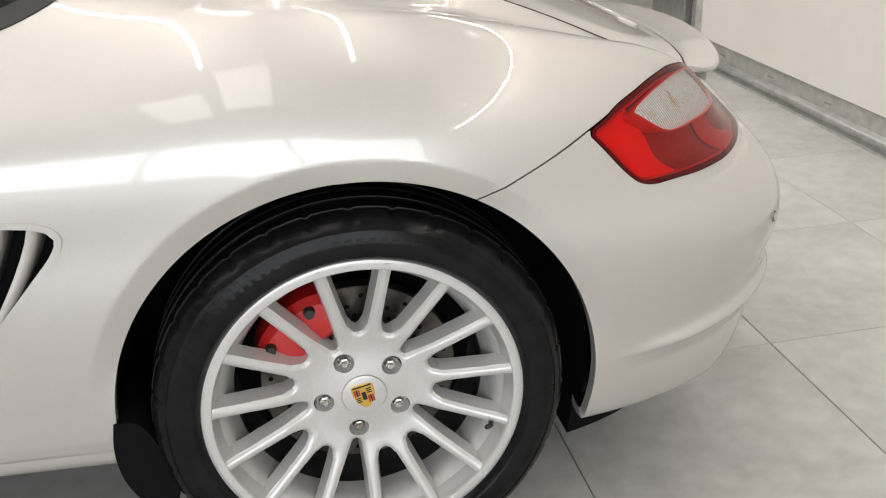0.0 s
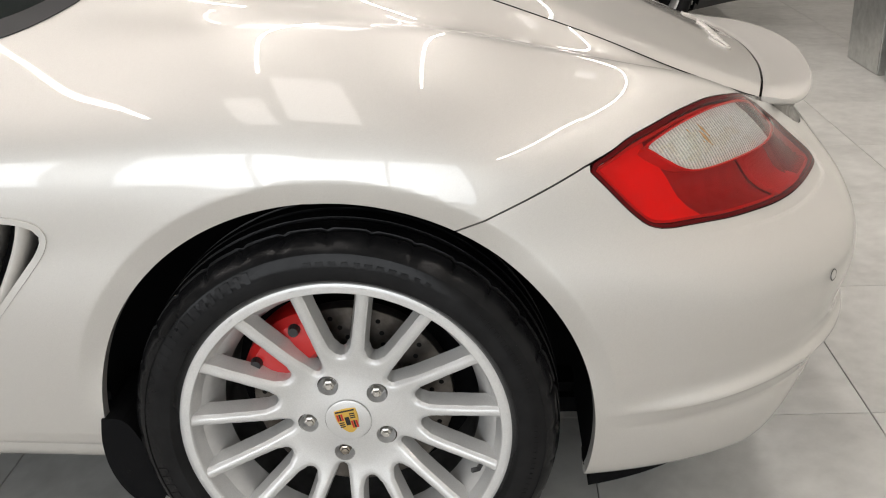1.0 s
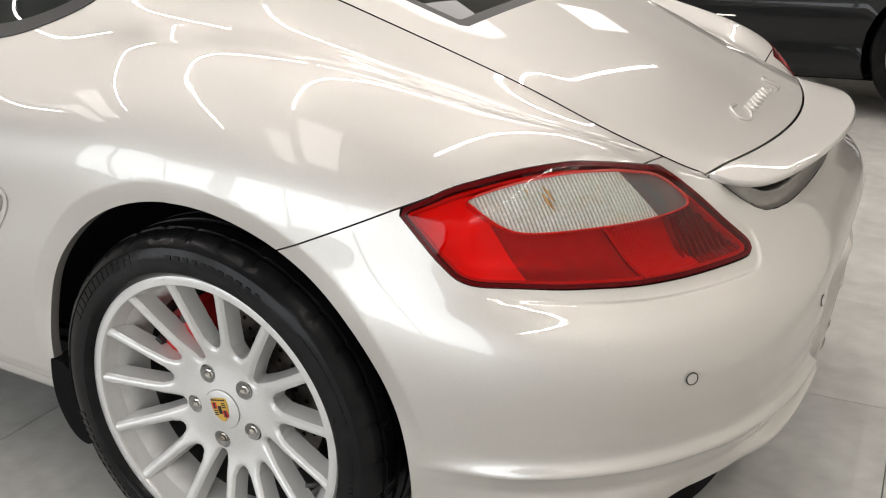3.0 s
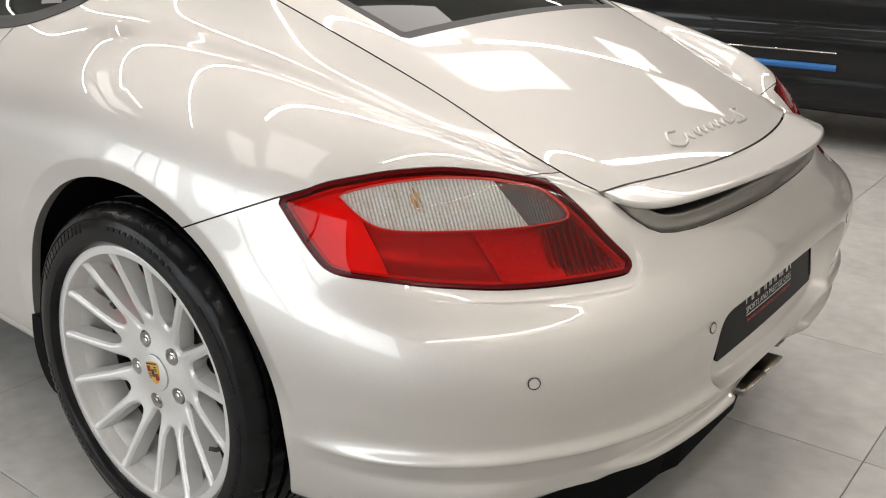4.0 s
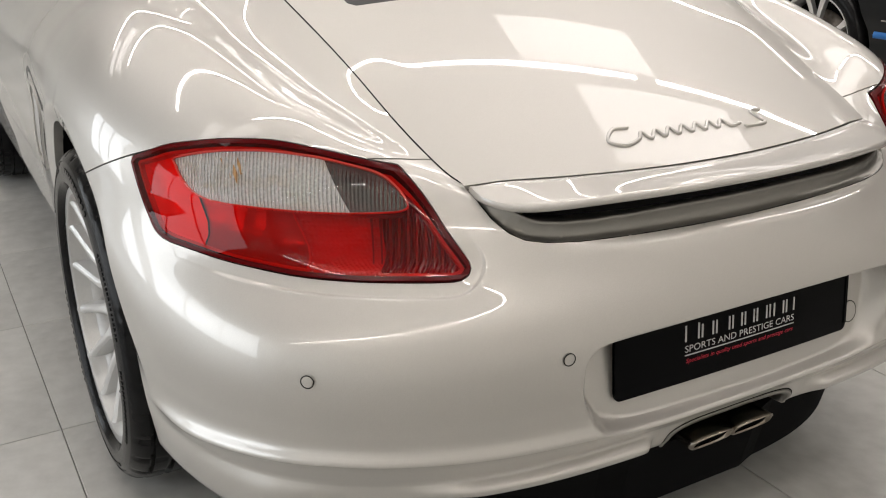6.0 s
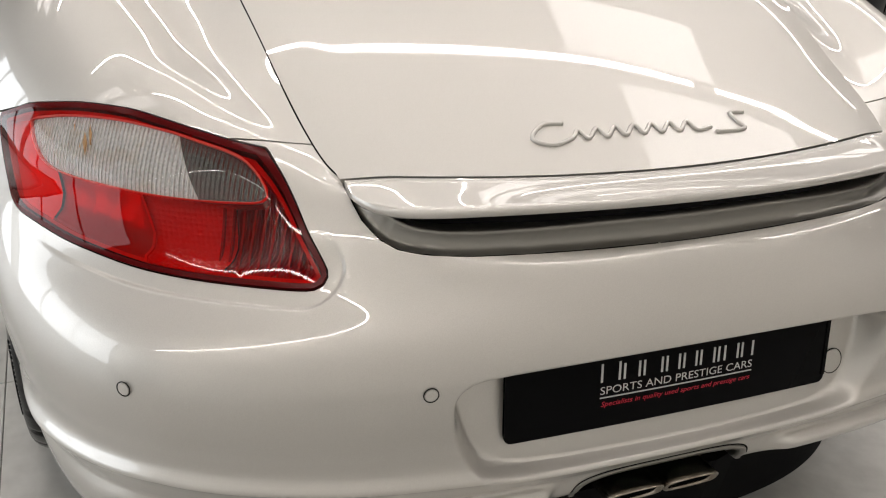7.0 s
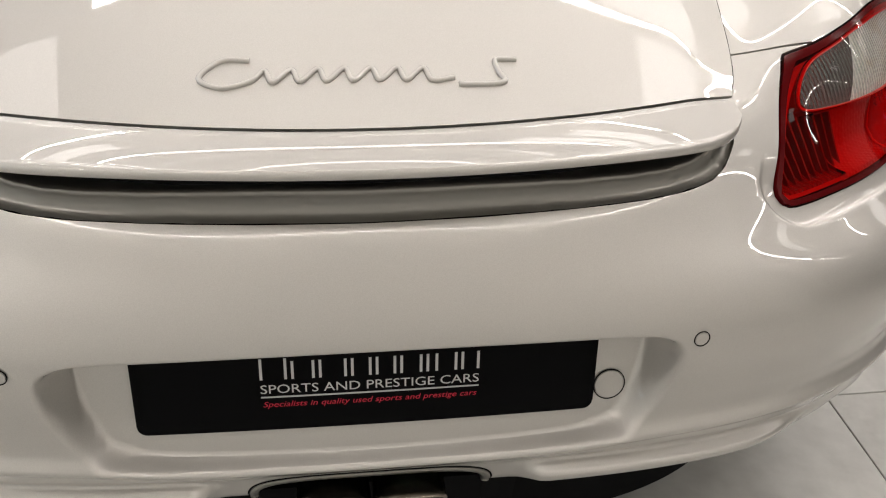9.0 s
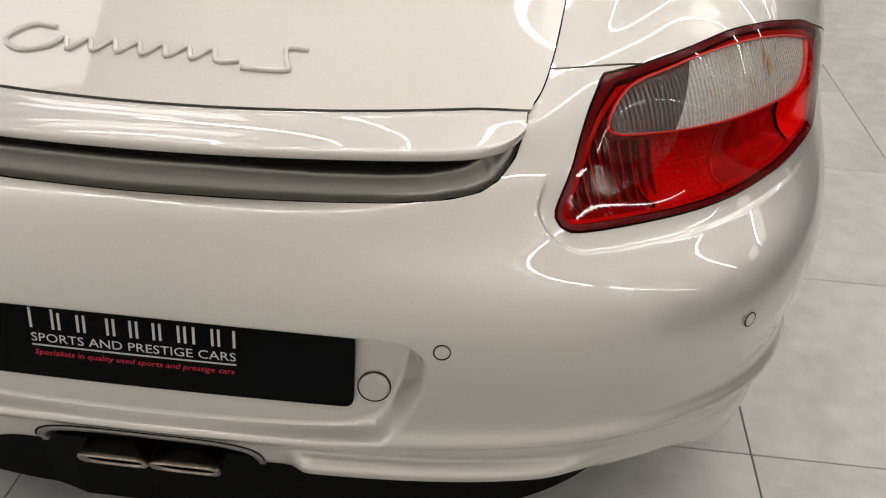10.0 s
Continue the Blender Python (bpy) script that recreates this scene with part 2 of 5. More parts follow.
def low_rail(width, tail, n, z_side, z_tail, nose, rise=(0.15, 0.6)):
    """A line round the car: straight flank, round tail, round nose. Columns by q; it rises between two q, or by a table."""
    t = np.linspace(0, math.pi / 2, 900)
    ex = tail * np.sin(t) ** (2 / n)
    ey = -width * np.cos(t) ** (2 / n)
    s = np.r_[0, np.cumsum(np.hypot(np.diff(ex), np.diff(ey)))]
    s /= s[-1]
    rear = QS[QS >= 0]
    fx, fy = np.interp(rear, s, ex), np.interp(rear, s, ey)
    zr = np.interp(rear, *zip(*rise)) + z_tail if len(rise) > 2 else z_side + (z_tail - z_side) * smoothstep(*rise, rear)
    side = QS[(QS < 0) & (QS > -2.4)]
    sy = -(width - WAIST(side))
    sz = np.full(side.shape, z_side)
    nx = -2.4 - nose * np.sin(t) ** (2 / 2.5)
    ny = -(width - 0.045) * np.cos(t) ** (2 / 2.5)
    sn = np.r_[0, np.cumsum(np.hypot(np.diff(nx), np.diff(ny)))]
    sn /= sn[-1]
    fr = -QS[QS <= -2.4] - 2.4
    gx, gy = np.interp(fr, sn, nx), np.interp(fr, sn, ny)
    gz = np.full(fr.shape, z_side)
    return np.c_[np.r_[gx, side, fx], np.r_[gy, sy, fy], np.r_[gz, sz, zr]]


def high_rail(table):
    t = np.array(table, float)
    P = hermite(t[:, 0], t[:, 1:], QS)
    k = np.exp(-0.5 * (np.arange(-9, 10) / 4.0) ** 2)
    k /= k.sum()
    # soften along the line, column spacing being even enough
    pad = np.r_[2 * P[0] - P[9:0:-1], P, (P[-2:-11:-1] * [1, -1, 1])]
    return np.c_[[np.convolve(pad[:, i], k, "valid") for i in range(3)]].T


QS = np.r_[np.linspace(-3.4, -2.4, 26)[:-1], np.linspace(-2.4, -0.75, 36)[:-1], np.linspace(-0.75, 0, 66)[:-1], np.linspace(0, 1, 150)]
# height of the crease over the bumper's foot, flank to tail
CREASE = [(0.0, 0.3462), (0.2, 0.3480), (0.35, 0.362), (0.45, 0.375), (0.54, 0.384), (0.62, 0.3845), (0.70, 0.381), (0.78, 0.3775), (0.84, 0.372), (0.89, 0.3690), (1.0, 0.3675)]
RAILS = [
    low_rail(0.800, 0.830, 3.2, 0.232, 0.306, 0.86, (0.52, 0.66)),
    low_rail(0.846, 0.884, 3.5, 0.232, 0.308, 0.90, (0.52, 0.66)),
    low_rail(0.858, 0.9015, 3.6, 0.280, 0.3135, 0.93, (0.46, 0.66)),
    low_rail(0.862, 0.9035, 3.6, 0.304, 0.3245, 0.94, (0.30, 0.62)),
    low_rail(0.8670, 0.8830, 3.6, 0.326, 0.3345, 0.94),
    low_rail(0.8800, 0.9090, 3.6, 0.3428, -0.0034, 0.94, CREASE),
    low_rail(0.8825, 0.9118, 3.6, 0.3462, 0.0, 0.95, CREASE),
    low_rail(0.8738, 0.9040, 3.6, 0.368, 0.0185, 0.95, CREASE),
    low_rail(0.878, 0.906, 3.6, 0.430, 0.430, 0.96),
    low_rail(0.886, 0.921, 3.7, 0.520, 0.520, 0.96),
    low_rail(0.890, 0.911, 3.4, 0.590, 0.575, 0.95),
    low_rail(0.888, 0.884, 2.75, 0.660, 0.622, 0.93),
    high_rail([(-3.4, -3.30, 0, 0.56), (-2.9, -3.0, -0.62, 0.66), (-2.4, -2.4, -0.85, 0.76), (-1.5, -1.5, -0.84, 0.77), (-0.7, -0.7, -0.845, 0.775),
               (-0.34, -0.34, -0.866, 0.79), (0, 0, -0.874, 0.80), (0.15, 0.21, -0.868, 0.785), (0.25, 0.36, -0.838, 0.768), (0.35, 0.495, -0.758, 0.791),
               (0.45, 0.588, -0.662, 0.800), (0.55, 0.652, -0.574, 0.780), (0.62, 0.702, -0.505, 0.735), (0.70, 0.768, -0.440, 0.698),
               (0.80, 0.828, -0.310, 0.668), (1.0, 0.860, 0, 0.654)]),
    high_rail([(-3.4, -3.22, 0, 0.62), (-2.9, -2.95, -0.55, 0.74), (-2.4, -2.4, -0.74, 0.86), (-1.5, -1.5, -0.78, 0.88), (-0.7, -0.7, -0.765, 0.89),
               (-0.34, -0.34, -0.755, 0.915), (0, 0, -0.74, 0.935), (0.15, 0.20, -0.715, 0.913), (0.25, 0.345, -0.685, 0.880), (0.35, 0.466, -0.662, 0.849),
               (0.45, 0.554, -0.620, 0.825), (0.55, 0.628, -0.554, 0.789), (0.64, 0.690, -0.480, 0.745), (0.72, 0.752, -0.415, 0.716),
               (0.80, 0.790, -0.300, 0.690), (1.0, 0.818, 0, 0.682)]),
    high_rail([(-3.4, -3.12, 0, 0.68), (-2.9, -2.88, -0.42, 0.78), (-2.4, -2.4, -0.60, 0.875), (-1.5, -1.5, -0.70, 0.95), (-0.7, -0.7, -0.685, 0.98),
               (-0.34, -0.34, -0.655, 0.985), (0, 0, -0.605, 0.958), (0.15, 0.20, -0.575, 0.913), (0.25, 0.33, -0.555, 0.872), (0.35, 0.44, -0.540, 0.838),
               (0.50, 0.565, -0.510, 0.798), (0.60, 0.650, -0.475, 0.765), (0.68, 0.727, -0.430, 0.727), (0.80, 0.772, -0.290, 0.712), (1.0, 0.799, 0, 0.710)]),
    high_rail([(-3.4, -3.02, 0, 0.74), (-2.9, -2.8, -0.34, 0.81), (-2.4, -2.4, -0.52, 0.885), (-2.1, -2.1, -0.60, 0.90), (-1.5, -1.5, -0.56, 1.13), (-0.7, -0.7, -0.56, 1.215),
               (-0.34, -0.34, -0.548, 1.135), (0, 0, -0.525, 1.030), (0.15, 0.20, -0.505, 0.953), (0.25, 0.32, -0.491, 0.905), (0.35, 0.425, -0.481, 0.862),
               (0.50, 0.565, -0.467, 0.797), (0.60, 0.655, -0.456, 0.760), (0.66, 0.713, -0.442, 0.735), (0.72, 0.745, -0.400, 0.727), (0.80, 0.770, -0.285, 0.722), (1.0, 0.796, 0, 0.720)]),
]
# the sills end higher than the bumper's foot
for k in (0, 1):
    RAILS[k][:, 2] += 0.034 * smoothstep(-0.1, -0.3, RAILS[k][:, 0])
# the crease along the foot of the bumper fades out behind the wheel arch
for k in (5, 6, 7):
    t = ((RAILS[k][:, 2] - RAILS[4][:, 2]) / (RAILS[8][:, 2] - RAILS[4][:, 2]))[:, None]
    plain = RAILS[4] * (1 - t) + RAILS[8] * t
    w = smoothstep(0.40, 0.60, RAILS[k][:, 0])[:, None]
    RAILS[k] = plain * (1 - w) + RAILS[k] * w
# at the corners the lip runs out into the face, which hangs down to a point
w = (smoothstep(0.68, 0.59, QS) * smoothstep(0.44, 0.56, QS))[:, None]
for k, t in ((3, 0.22), (2, 0.48), (1, 0.74)):
    RAILS[k] = RAILS[k] * (1 - w) + (RAILS[4] + (RAILS[4] - RAILS[5]) * [0.45 * t, 0.45 * t, t]) * w
# the lip below the crease stops short of the exhaust, where the face runs straight down
for k, (x, z) in enumerate(((0.842, 0.284), (0.862, 0.287), (0.8715, 0.300), (0.8770, 0.317))):
    w = (smoothstep(0.212, 0.174, np.abs(RAILS[k][:, 1])) * (RAILS[k][:, 0] > 0.7))[:, None]
    RAILS[k] = RAILS[k] * (1 - w) + np.c_[np.full(len(QS), x), RAILS[k][:, 1], np.full(len(QS), z)] * w
PER_RAIL = [2, 6, 4, 4, 4, 4, 5, 9, 12, 10, 10, 12, 12, 10, 10]


def wrap_grid():
    R = np.array(RAILS)                                   # rail, column, xyz
    step = np.linalg.norm(np.diff(R, axis=0), axis=2)     # rail-1, column
    knots = np.concatenate([np.zeros((1, R.shape[1])), np.cumsum(np.maximum(step, 0.004), axis=0)])
    d = np.diff(R, axis=0) / np.diff(knots, axis=0)[..., None]
    h = np.diff(knots, axis=0)
    m = np.empty_like(R)
    m[0], m[-1] = d[0], d[-1]
    w = (h[1:] / (h[:-1] + h[1:]))[..., None]
    m[1:-1] = d[:-1] * w + d[1:] * (1 - w)
    rows = []
    for k, count in enumerate(PER_RAIL):
        for j in range(count):
            t = j / count
            hh = h[k][:, None]
            if k in (3, 4):      # a straight ledge and a straight face meet in a sharp line
                rows.append(R[k] * (1 - t) + R[k + 1] * t)
                continue
            rows.append((2 * t**3 - 3 * t**2 + 1) * R[k] + (t**3 - 2 * t**2 + t) * hh * m[k]
                        + (-2 * t**3 + 3 * t**2) * R[k + 1] + (t**3 - t**2) * hh * m[k + 1])
    rows.append(R[-1])
    G = np.array(rows)
    a, b = sum(PER_RAIL[:8]), sum(PER_RAIL[:13])
    soft = (smoothstep(a, a + 10, np.arange(len(G))) * smoothstep(b, b - 10, np.arange(len(G))))[1:-1, None, None]
    for _ in range(24):
        G[1:-1] += 0.25 * soft * (G[:-2] + G[2:] - 2 * G[1:-1])
    # the tail lamps stand out roundly from the corner
    u, z = (G[..., 0] + G[..., 1]) / math.sqrt(2), G[..., 2]
    swell = 0.011 * np.exp(-((z - 0.728) / 0.042) ** 2) * smoothstep(-0.33, -0.20, u) * smoothstep(0.15, -0.03, u) * (G[..., 0] > 0.3)
    G += swell[..., None] * np.array([0.62, -0.78, 0.0])
    return G                                 # row, column, xyz


RECESS = round_outline([(-0.350, 0.532), (-0.347, 0.46), (-0.322, 0.397), (-0.285, 0.365), (0, 0.360), (0.285, 0.365), (0.322, 0.397), (0.347, 0.46), (0.350, 0.532), (0.25, 0.536), (0, 0.537), (-0.25, 0.536)], 3)
EXHAUST = [(math.copysign(abs(math.cos(t)) ** 0.46, math.cos(t)) * 0.149, 0.287 + abs(math.sin(t)) ** 0.58 * 0.0465) for t in np.linspace(0, math.pi, 40)] + [(-0.149, 0.2), (0.149, 0.2)]


def body_sheet():
    G = wrap_grid()
    full = np.concatenate([G, G[:, -2::-1] * [1, -1, 1]], axis=1)
    nr, nc, _ = full.shape
    du = np.gradient(full, axis=1)
    dv = np.gradient(full, axis=0)
    n = np.cross(du, dv)
    n /= np.maximum(np.linalg.norm(n, axis=2, keepdims=True), 1e-9)
    s = Skin(full.reshape(-1, 3), n.reshape(-1, 3), grid_faces(nr, nc))
    hollow = lambda V: np.where((V[:, 0] > 0.7) & (V[:, 2] < 0.6), poly_distance(V[:, 1], V[:, 2], RECESS), 0.5)
    s.refine(hollow, (0.006, 0.003, 0.0, -0.003, -0.006, -0.009, -0.014, -0.019, -0.023, -0.027))
    x, y, z = s.V.T
    floor_x = 0.856 + 0.20 * np.clip(0.50 - z, 0, 0.2) - 0.10 * y * y
    reach = 0.012 + 0.013 * smoothstep(0.24, 0.33, np.abs(y))
    s.V[:, 0] += np.minimum(floor_x - x, 0) * smoothstep(0, 1, np.clip((0.004 - hollow(s.V)) / (0.004 + reach), 0, 1))
    ring = lambda V: np.where((np.abs(V[:, 1]) > 0.6) & (V[:, 2] > 0.3), np.hypot(V[:, 0] - 0.008, V[:, 2] - 0.338), 1.0)
    s.refine(ring, (0.400, 0.412, 0.421, 0.425, 0.432))
    # fold between the door skins and the sills
    fold = lambda V: np.where(V[:, 0] < -0.36, V[:, 2] - 0.303, 1.0)
    s.refine(fold, (0.0015, -0.0015))
    s.V[:, 1] -= np.sign(s.V[:, 1]) * 0.0045 * smoothstep(0.0015, -0.0015, fold(s.V)) * (np.abs(s.V[:, 1]) > 0.7)
    r = ring(s.V)
    lip = 0.0005 * smoothstep(0.446, 0.424, r) - 0.012 * np.clip((0.4235 - r) / 0.036, 0, 1.5)
    s.V[:, 1] += np.sign(s.V[:, 1]) * lip * smoothstep(0.34, 0.50, s.V[:, 2]) * (r < 0.5)
    return s


ARCH_R = 0.388


def arch_field(V):
    d1 = np.hypot(V[:, 0] - 0.008, V[:, 2] - 0.338) - ARCH_R
    d2 = np.hypot(V[:, 0] + 2.405, V[:, 2] - 0.325) - 0.365
    side = (np.abs(V[:, 1]) > 0.55) & (V[:, 2] < 0.76)
    return np.where(side, np.minimum(d1, d2), 1.0)


def lamp_uv(V):
    return (V[:, 0] - np.abs(V[:, 1])) / math.sqrt(2), V[:, 2]


LAMP = round_outline([(-0.320, 0.751), (-0.279, 0.766), (-0.245, 0.780), (-0.193, 0.790), (-0.150, 0.797), (-0.100, 0.800), (-0.060, 0.800), (-0.010, 0.793), (0.035, 0.784), (0.070, 0.774), (0.104, 0.764),
                      (0.135, 0.741), (0.165, 0.713), (0.190, 0.686), (0.214, 0.664), (0.232, 0.647), (0.226, 0.633), (0.200, 0.632), (0.145, 0.633), (0.075, 0.634), (0.0, 0.636), (-0.060, 0.640), (-0.120, 0.643),
                      (-0.175, 0.648), (-0.246, 0.651), (-0.272, 0.680), (-0.286, 0.699)], 2, keep=(0, 10))
WHITE = round_outline([(-0.230, 0.765), (-0.206, 0.744), (-0.187, 0.730), (-0.165, 0.721), (-0.125, 0.718), (-0.050, 0.718), (0.030, 0.716), (0.090, 0.714), (0.129, 0.713), (0.134, 0.720), (0.112, 0.743), (0.082, 0.763),
                       (0.030, 0.777), (-0.005, 0.784), (-0.070, 0.789), (-0.136, 0.785), (-0.185, 0.777)], 2, keep=(0,))


def lamp_field(V):
    u, v = lamp_uv(V)
    near = (V[:, 0] > 0.3) & (np.abs(V[:, 1]) > 0.40)
    return np.where(near, poly_distance(u, v, LAMP), 0.5)


def white_field(V):
    u, v = lamp_uv(V)
    return poly_distance(u, v, WHITE)


def bumper_field(V):
    line = np.interp(V[:, 0], [0.0, 0.376, 0.46, 0.58, 0.66], [0.597, 0.752, 0.783, 0.782, 0.765])
    a = (line - V[:, 2]) * 0.92
    a = np.where((V[:, 0] < 0.02) | ((V[:, 0] > 0.5) & (V[:, 2] > 0.72)), -0.5, a)
    return np.maximum(a, V[:, 0] - 0.652)


def strip_z(y):
    return np.interp(np.abs(y), [0, 0.12, 0.20, 0.31, 0.36, 0.39, 0.41, 0.425, 0.436, 0.443], [0.658, 0.6585, 0.660, 0.663, 0.666, 0.671, 0.681, 0.698, 0.728, 0.80])


def strip_field(V):
    return np.where((V[:, 0] > 0.7) & (np.abs(V[:, 1]) < 0.445), strip_z(V[:, 1]) - V[:, 2], 0.5)


def exhaust_field(V):
    d = poly_distance(V[:, 1], V[:, 2], EXHAUST)
    return np.where(V[:, 0] > 0.6, d, 0.5)


def door_line(z):
    return np.interp(z, [0.2, 0.5, 0.713, 0.835, 0.95, 1.3], [-0.72, -0.685, -0.585, -0.535, -0.505, -0.46])


VENT = round_outline([(-0.570, 0.712), (-0.489, 0.712), (-0.406, 0.702), (-0.398, 0.672), (-0.454, 0.610), (-0.549, 0.505), (-0.589, 0.490), (-0.679, 0.490), (-0.654, 0.55)], 2)


def vent_field(V):
    return np.where(np.abs(V[:, 1]) > 0.7, poly_distance(V[:, 0], V[:, 2], VENT), 0.5)


WINDOW = round_outline([(-1.95, 0.945), (-1.2, 0.925), (-0.62, 0.932), (-0.50, 0.943), (-0.42, 0.965), (-0.34, 1.005), (-0.31, 1.055), (-0.40, 1.10), (-0.70, 1.165), (-1.1, 1.165), (-1.5, 1.08)], 2)


def window_field(V):
    return np.where((np.abs(V[:, 1]) > 0.4) & (V[:, 2] > 0.88), poly_distance(V[:, 0], V[:, 2], WINDOW), 0.5)


# ---------------------------------------------------------------- room
def slab(name, lo, hi, material, label, bevel=0.0):
    return tagged(part(name, box_bm(lo, hi, bevel), material), label, name.split("_")[0], kind="structure")


slab("ceiling", (X0, Y0, ZC), (X1 + 2.4, Y1, ZC + 0.15), CEILM, "pale painted showroom ceiling")
slab("wall_north", (X0, Y1, 0), (X1 + 2.4, Y1 + 0.2, ZC), WALLW, "white painted wall")
slab("wall_south_low", (X0, Y0 - 0.2, 0), (X1 + 0.3, Y0, 0.25), WALLW, "white painted wall below the shop window")
slab("wall_south_top", (X0, Y0 - 0.2, 2.7), (X1 + 0.3, Y0, ZC), WALLW, "white painted wall above the shop window")
for i, (a, b) in enumerate(((X0, -6.0), (-3.1, -2.7), (1.3, X1 + 0.3))):
    slab("wall_south_pier", (a, Y0 - 0.2, 0.25), (b, Y0, 2.7), WALLW, "white painted pier between shop windows")
for i, (a, b) in enumerate(((-6.0, -3.1), (-2.7, 1.3))):
    wnd = tagged(part("window_%d" % (i + 1), box_bm((a, Y0 - 0.12, 0.25), (b, Y0 - 0.06, 0.31), 0.004), GREYPAN), "tall shop window to the daylight", "window", kind="structure")
    part("window_frame", box_bm((a, Y0 - 0.12, 2.64), (b, Y0 - 0.06, 2.70), 0.004), GREYPAN, wnd)
    for k in range(4):
        xx = a + (b - a - 0.06) * k / 3
        part("mullion", box_bm((xx, Y0 - 0.12, 0.31), (xx + 0.06, Y0 - 0.06, 2.64), 0.004), GREYPAN, wnd)
tagged(mesh_part("backdrop", [(X0 - 1, Y0 - 1.6, -0.5), (X1 + 2, Y0 - 1.6, -0.5), (X1 + 2, Y0 - 1.6, 4), (X0 - 1, Y0 - 1.6, 4)], [(3, 2, 1, 0)], emit("overcast_daylight", (0.93, 0.965, 1.0), 3.0), None, "", False), "pale overcast daylight outside the windows", "backdrop", kind="structure")
slab("wall_west", (X0 - 0.2, Y0, 0), (X0, Y1, ZC), WALLW, "white painted wall")
slab("wall_east", (X1, Y0, 0.13), (X1 + 0.2, 2.39, ZC), WALLW, "white panel wall above a steel channel")
slab("wall_east_far", (X1 + 2.4, 2.4, 0), (X1 + 2.6, Y1, ZC), WALLW, "white painted wall")
slab("wall_return", (X1 + 0.2, 2.39, 0), (X1 + 2.4, 2.60, ZC), WALLW, "white painted wall")
channel = thing("steel_channel", "galvanised steel channel along the foot of the wall", "rail")
V = []
for yy in (Y0, 2.39):
    for dx, z in ((0.0, 0.128), (-0.012, 0.132), (-0.014, 0.122), (-0.014, 0.118), (-0.004, 0.114), (-0.004, 0.062), (-0.030, 0.056), (-0.034, 0.050), (-0.034, 0.040), (-0.010, 0.036), (-0.010, 0.014), (-0.040, 0.010), (-0.040, 0.0)):
        V.append((X1 + dx, yy, z))
mesh_part("profile", V, grid_faces(2, 13), GALV, channel, "", False)
for k in range(16):
    yy = -4.8 + 0.46 * k
    part("slot_clip", box_bm((X1 - 0.008, yy, 0.084), (X1 - 0.002, yy + 0.05, 0.092), 0.001), CHROME, channel)
post = thing("door_post", "galvanised steel door post beside the white wall", "post")
part("flange", box_bm((X1 - 0.03, 2.393, 0.0), (X1 + 0.10, 2.45, ZC), 0.006), GALV, post)
part("web", box_bm((X1 + 0.02, 2.452, 0.0), (X1 + 0.06, 2.56, ZC), 0.004), GREYPAN, post)
part("face", box_bm((X1 - 0.02, 2.562, 0.0), (X1 + 0.10, 2.98, ZC), 0.006), GALV, post)

# ---------------------------------------------------------------- lights
def led_line(a, b, half=0.026, name="led_strip_light"):
    a, b = Vector(a), Vector(b)
    d = (b - a).normalized()
    s = d.cross(Vector((0, 0, 1))) * half
    t = thing(name, "slim white led strip light on the ceiling", "light", "led strips", (a + b) / 2)
    c = (a + b) / 2
    lo = [a + s, b + s, b - s, a - s]
    V = [tuple(p - c) for p in lo] + [tuple(p - c + Vector((0, 0, 0.03))) for p in lo]
    mesh_part("housing", V, [(4, 5, 6, 7), (0, 1, 5, 4), (1, 2, 6, 5), (2, 3, 7, 6), (3, 0, 4, 7)], CEILM, t, "", False)
    dn = Vector((0, 0, -0.004))
    s2 = s * 0.8
    V = [tuple(p - c + dn) for p in (a + s2, b + s2, b - s2, a - s2)]
    mesh_part("diffuser", V, [(0, 1, 2, 3)], LEDLINE, t, "", False)


ZL = 3.26


for x in (2.05, 0.55, -0.60, -1.75, -3.1, -4.6):
    runs = ((-4.6, -1.15), (2.6, 5.8)) if x > 2 else ((-1.2 if x > -1 else -2.4, 2.30), (2.5, 5.8))
    for y0, y1 in runs:
        led_line((x, y0, ZL), (x, y1, ZL), 0.016 if x > 0 else 0.0185)


led_line((2.07, -1.12, ZL), (2.07, 2.37, ZL), 0.011)


def led_panel(x, y, w, h):
    t = thing("ceiling_panel_light", "bright square ceiling panel light", "light", "panel lights", (x, y, ZL))
    part("frame", box_bm((-w / 2 - 0.03, -h / 2 - 0.03, 0), (w / 2 + 0.03, h / 2 + 0.03, 0.035), 0.004), CEILM, t)
    mesh_part("diffuser", [(-w / 2, -h / 2, -0.004), (-w / 2, h / 2, -0.004), (w / 2, h / 2, -0.004), (w / 2, -h / 2, -0.004)], [(0, 1, 2, 3)], LEDPANEL, t, "", False)


for x in (-0.28, -3.7):
    for y in (2.40, -2.10, 6.2):
        led_panel(x, y, 0.44, 1.45)
        led_panel(x - 0.54, y - 0.45, 0.36, 1.15)
for x, y, w, h in ((1.74, 0.87, 0.14, 0.55), (1.62, 3.8, 0.14, 0.60)):
    led_panel(x, y, w, h)

# ---------------------------------------------------------------- floor
floor = tagged(part("floor", box_bm((X0, Y0, -0.12), (X1 + 2.4, Y1, -0.004)), GROUT), "large grey porcelain floor tiles with thin joints", "floor", kind="structure")
PITCH, TX0, TY0 = 0.610, 0.434, 0.890


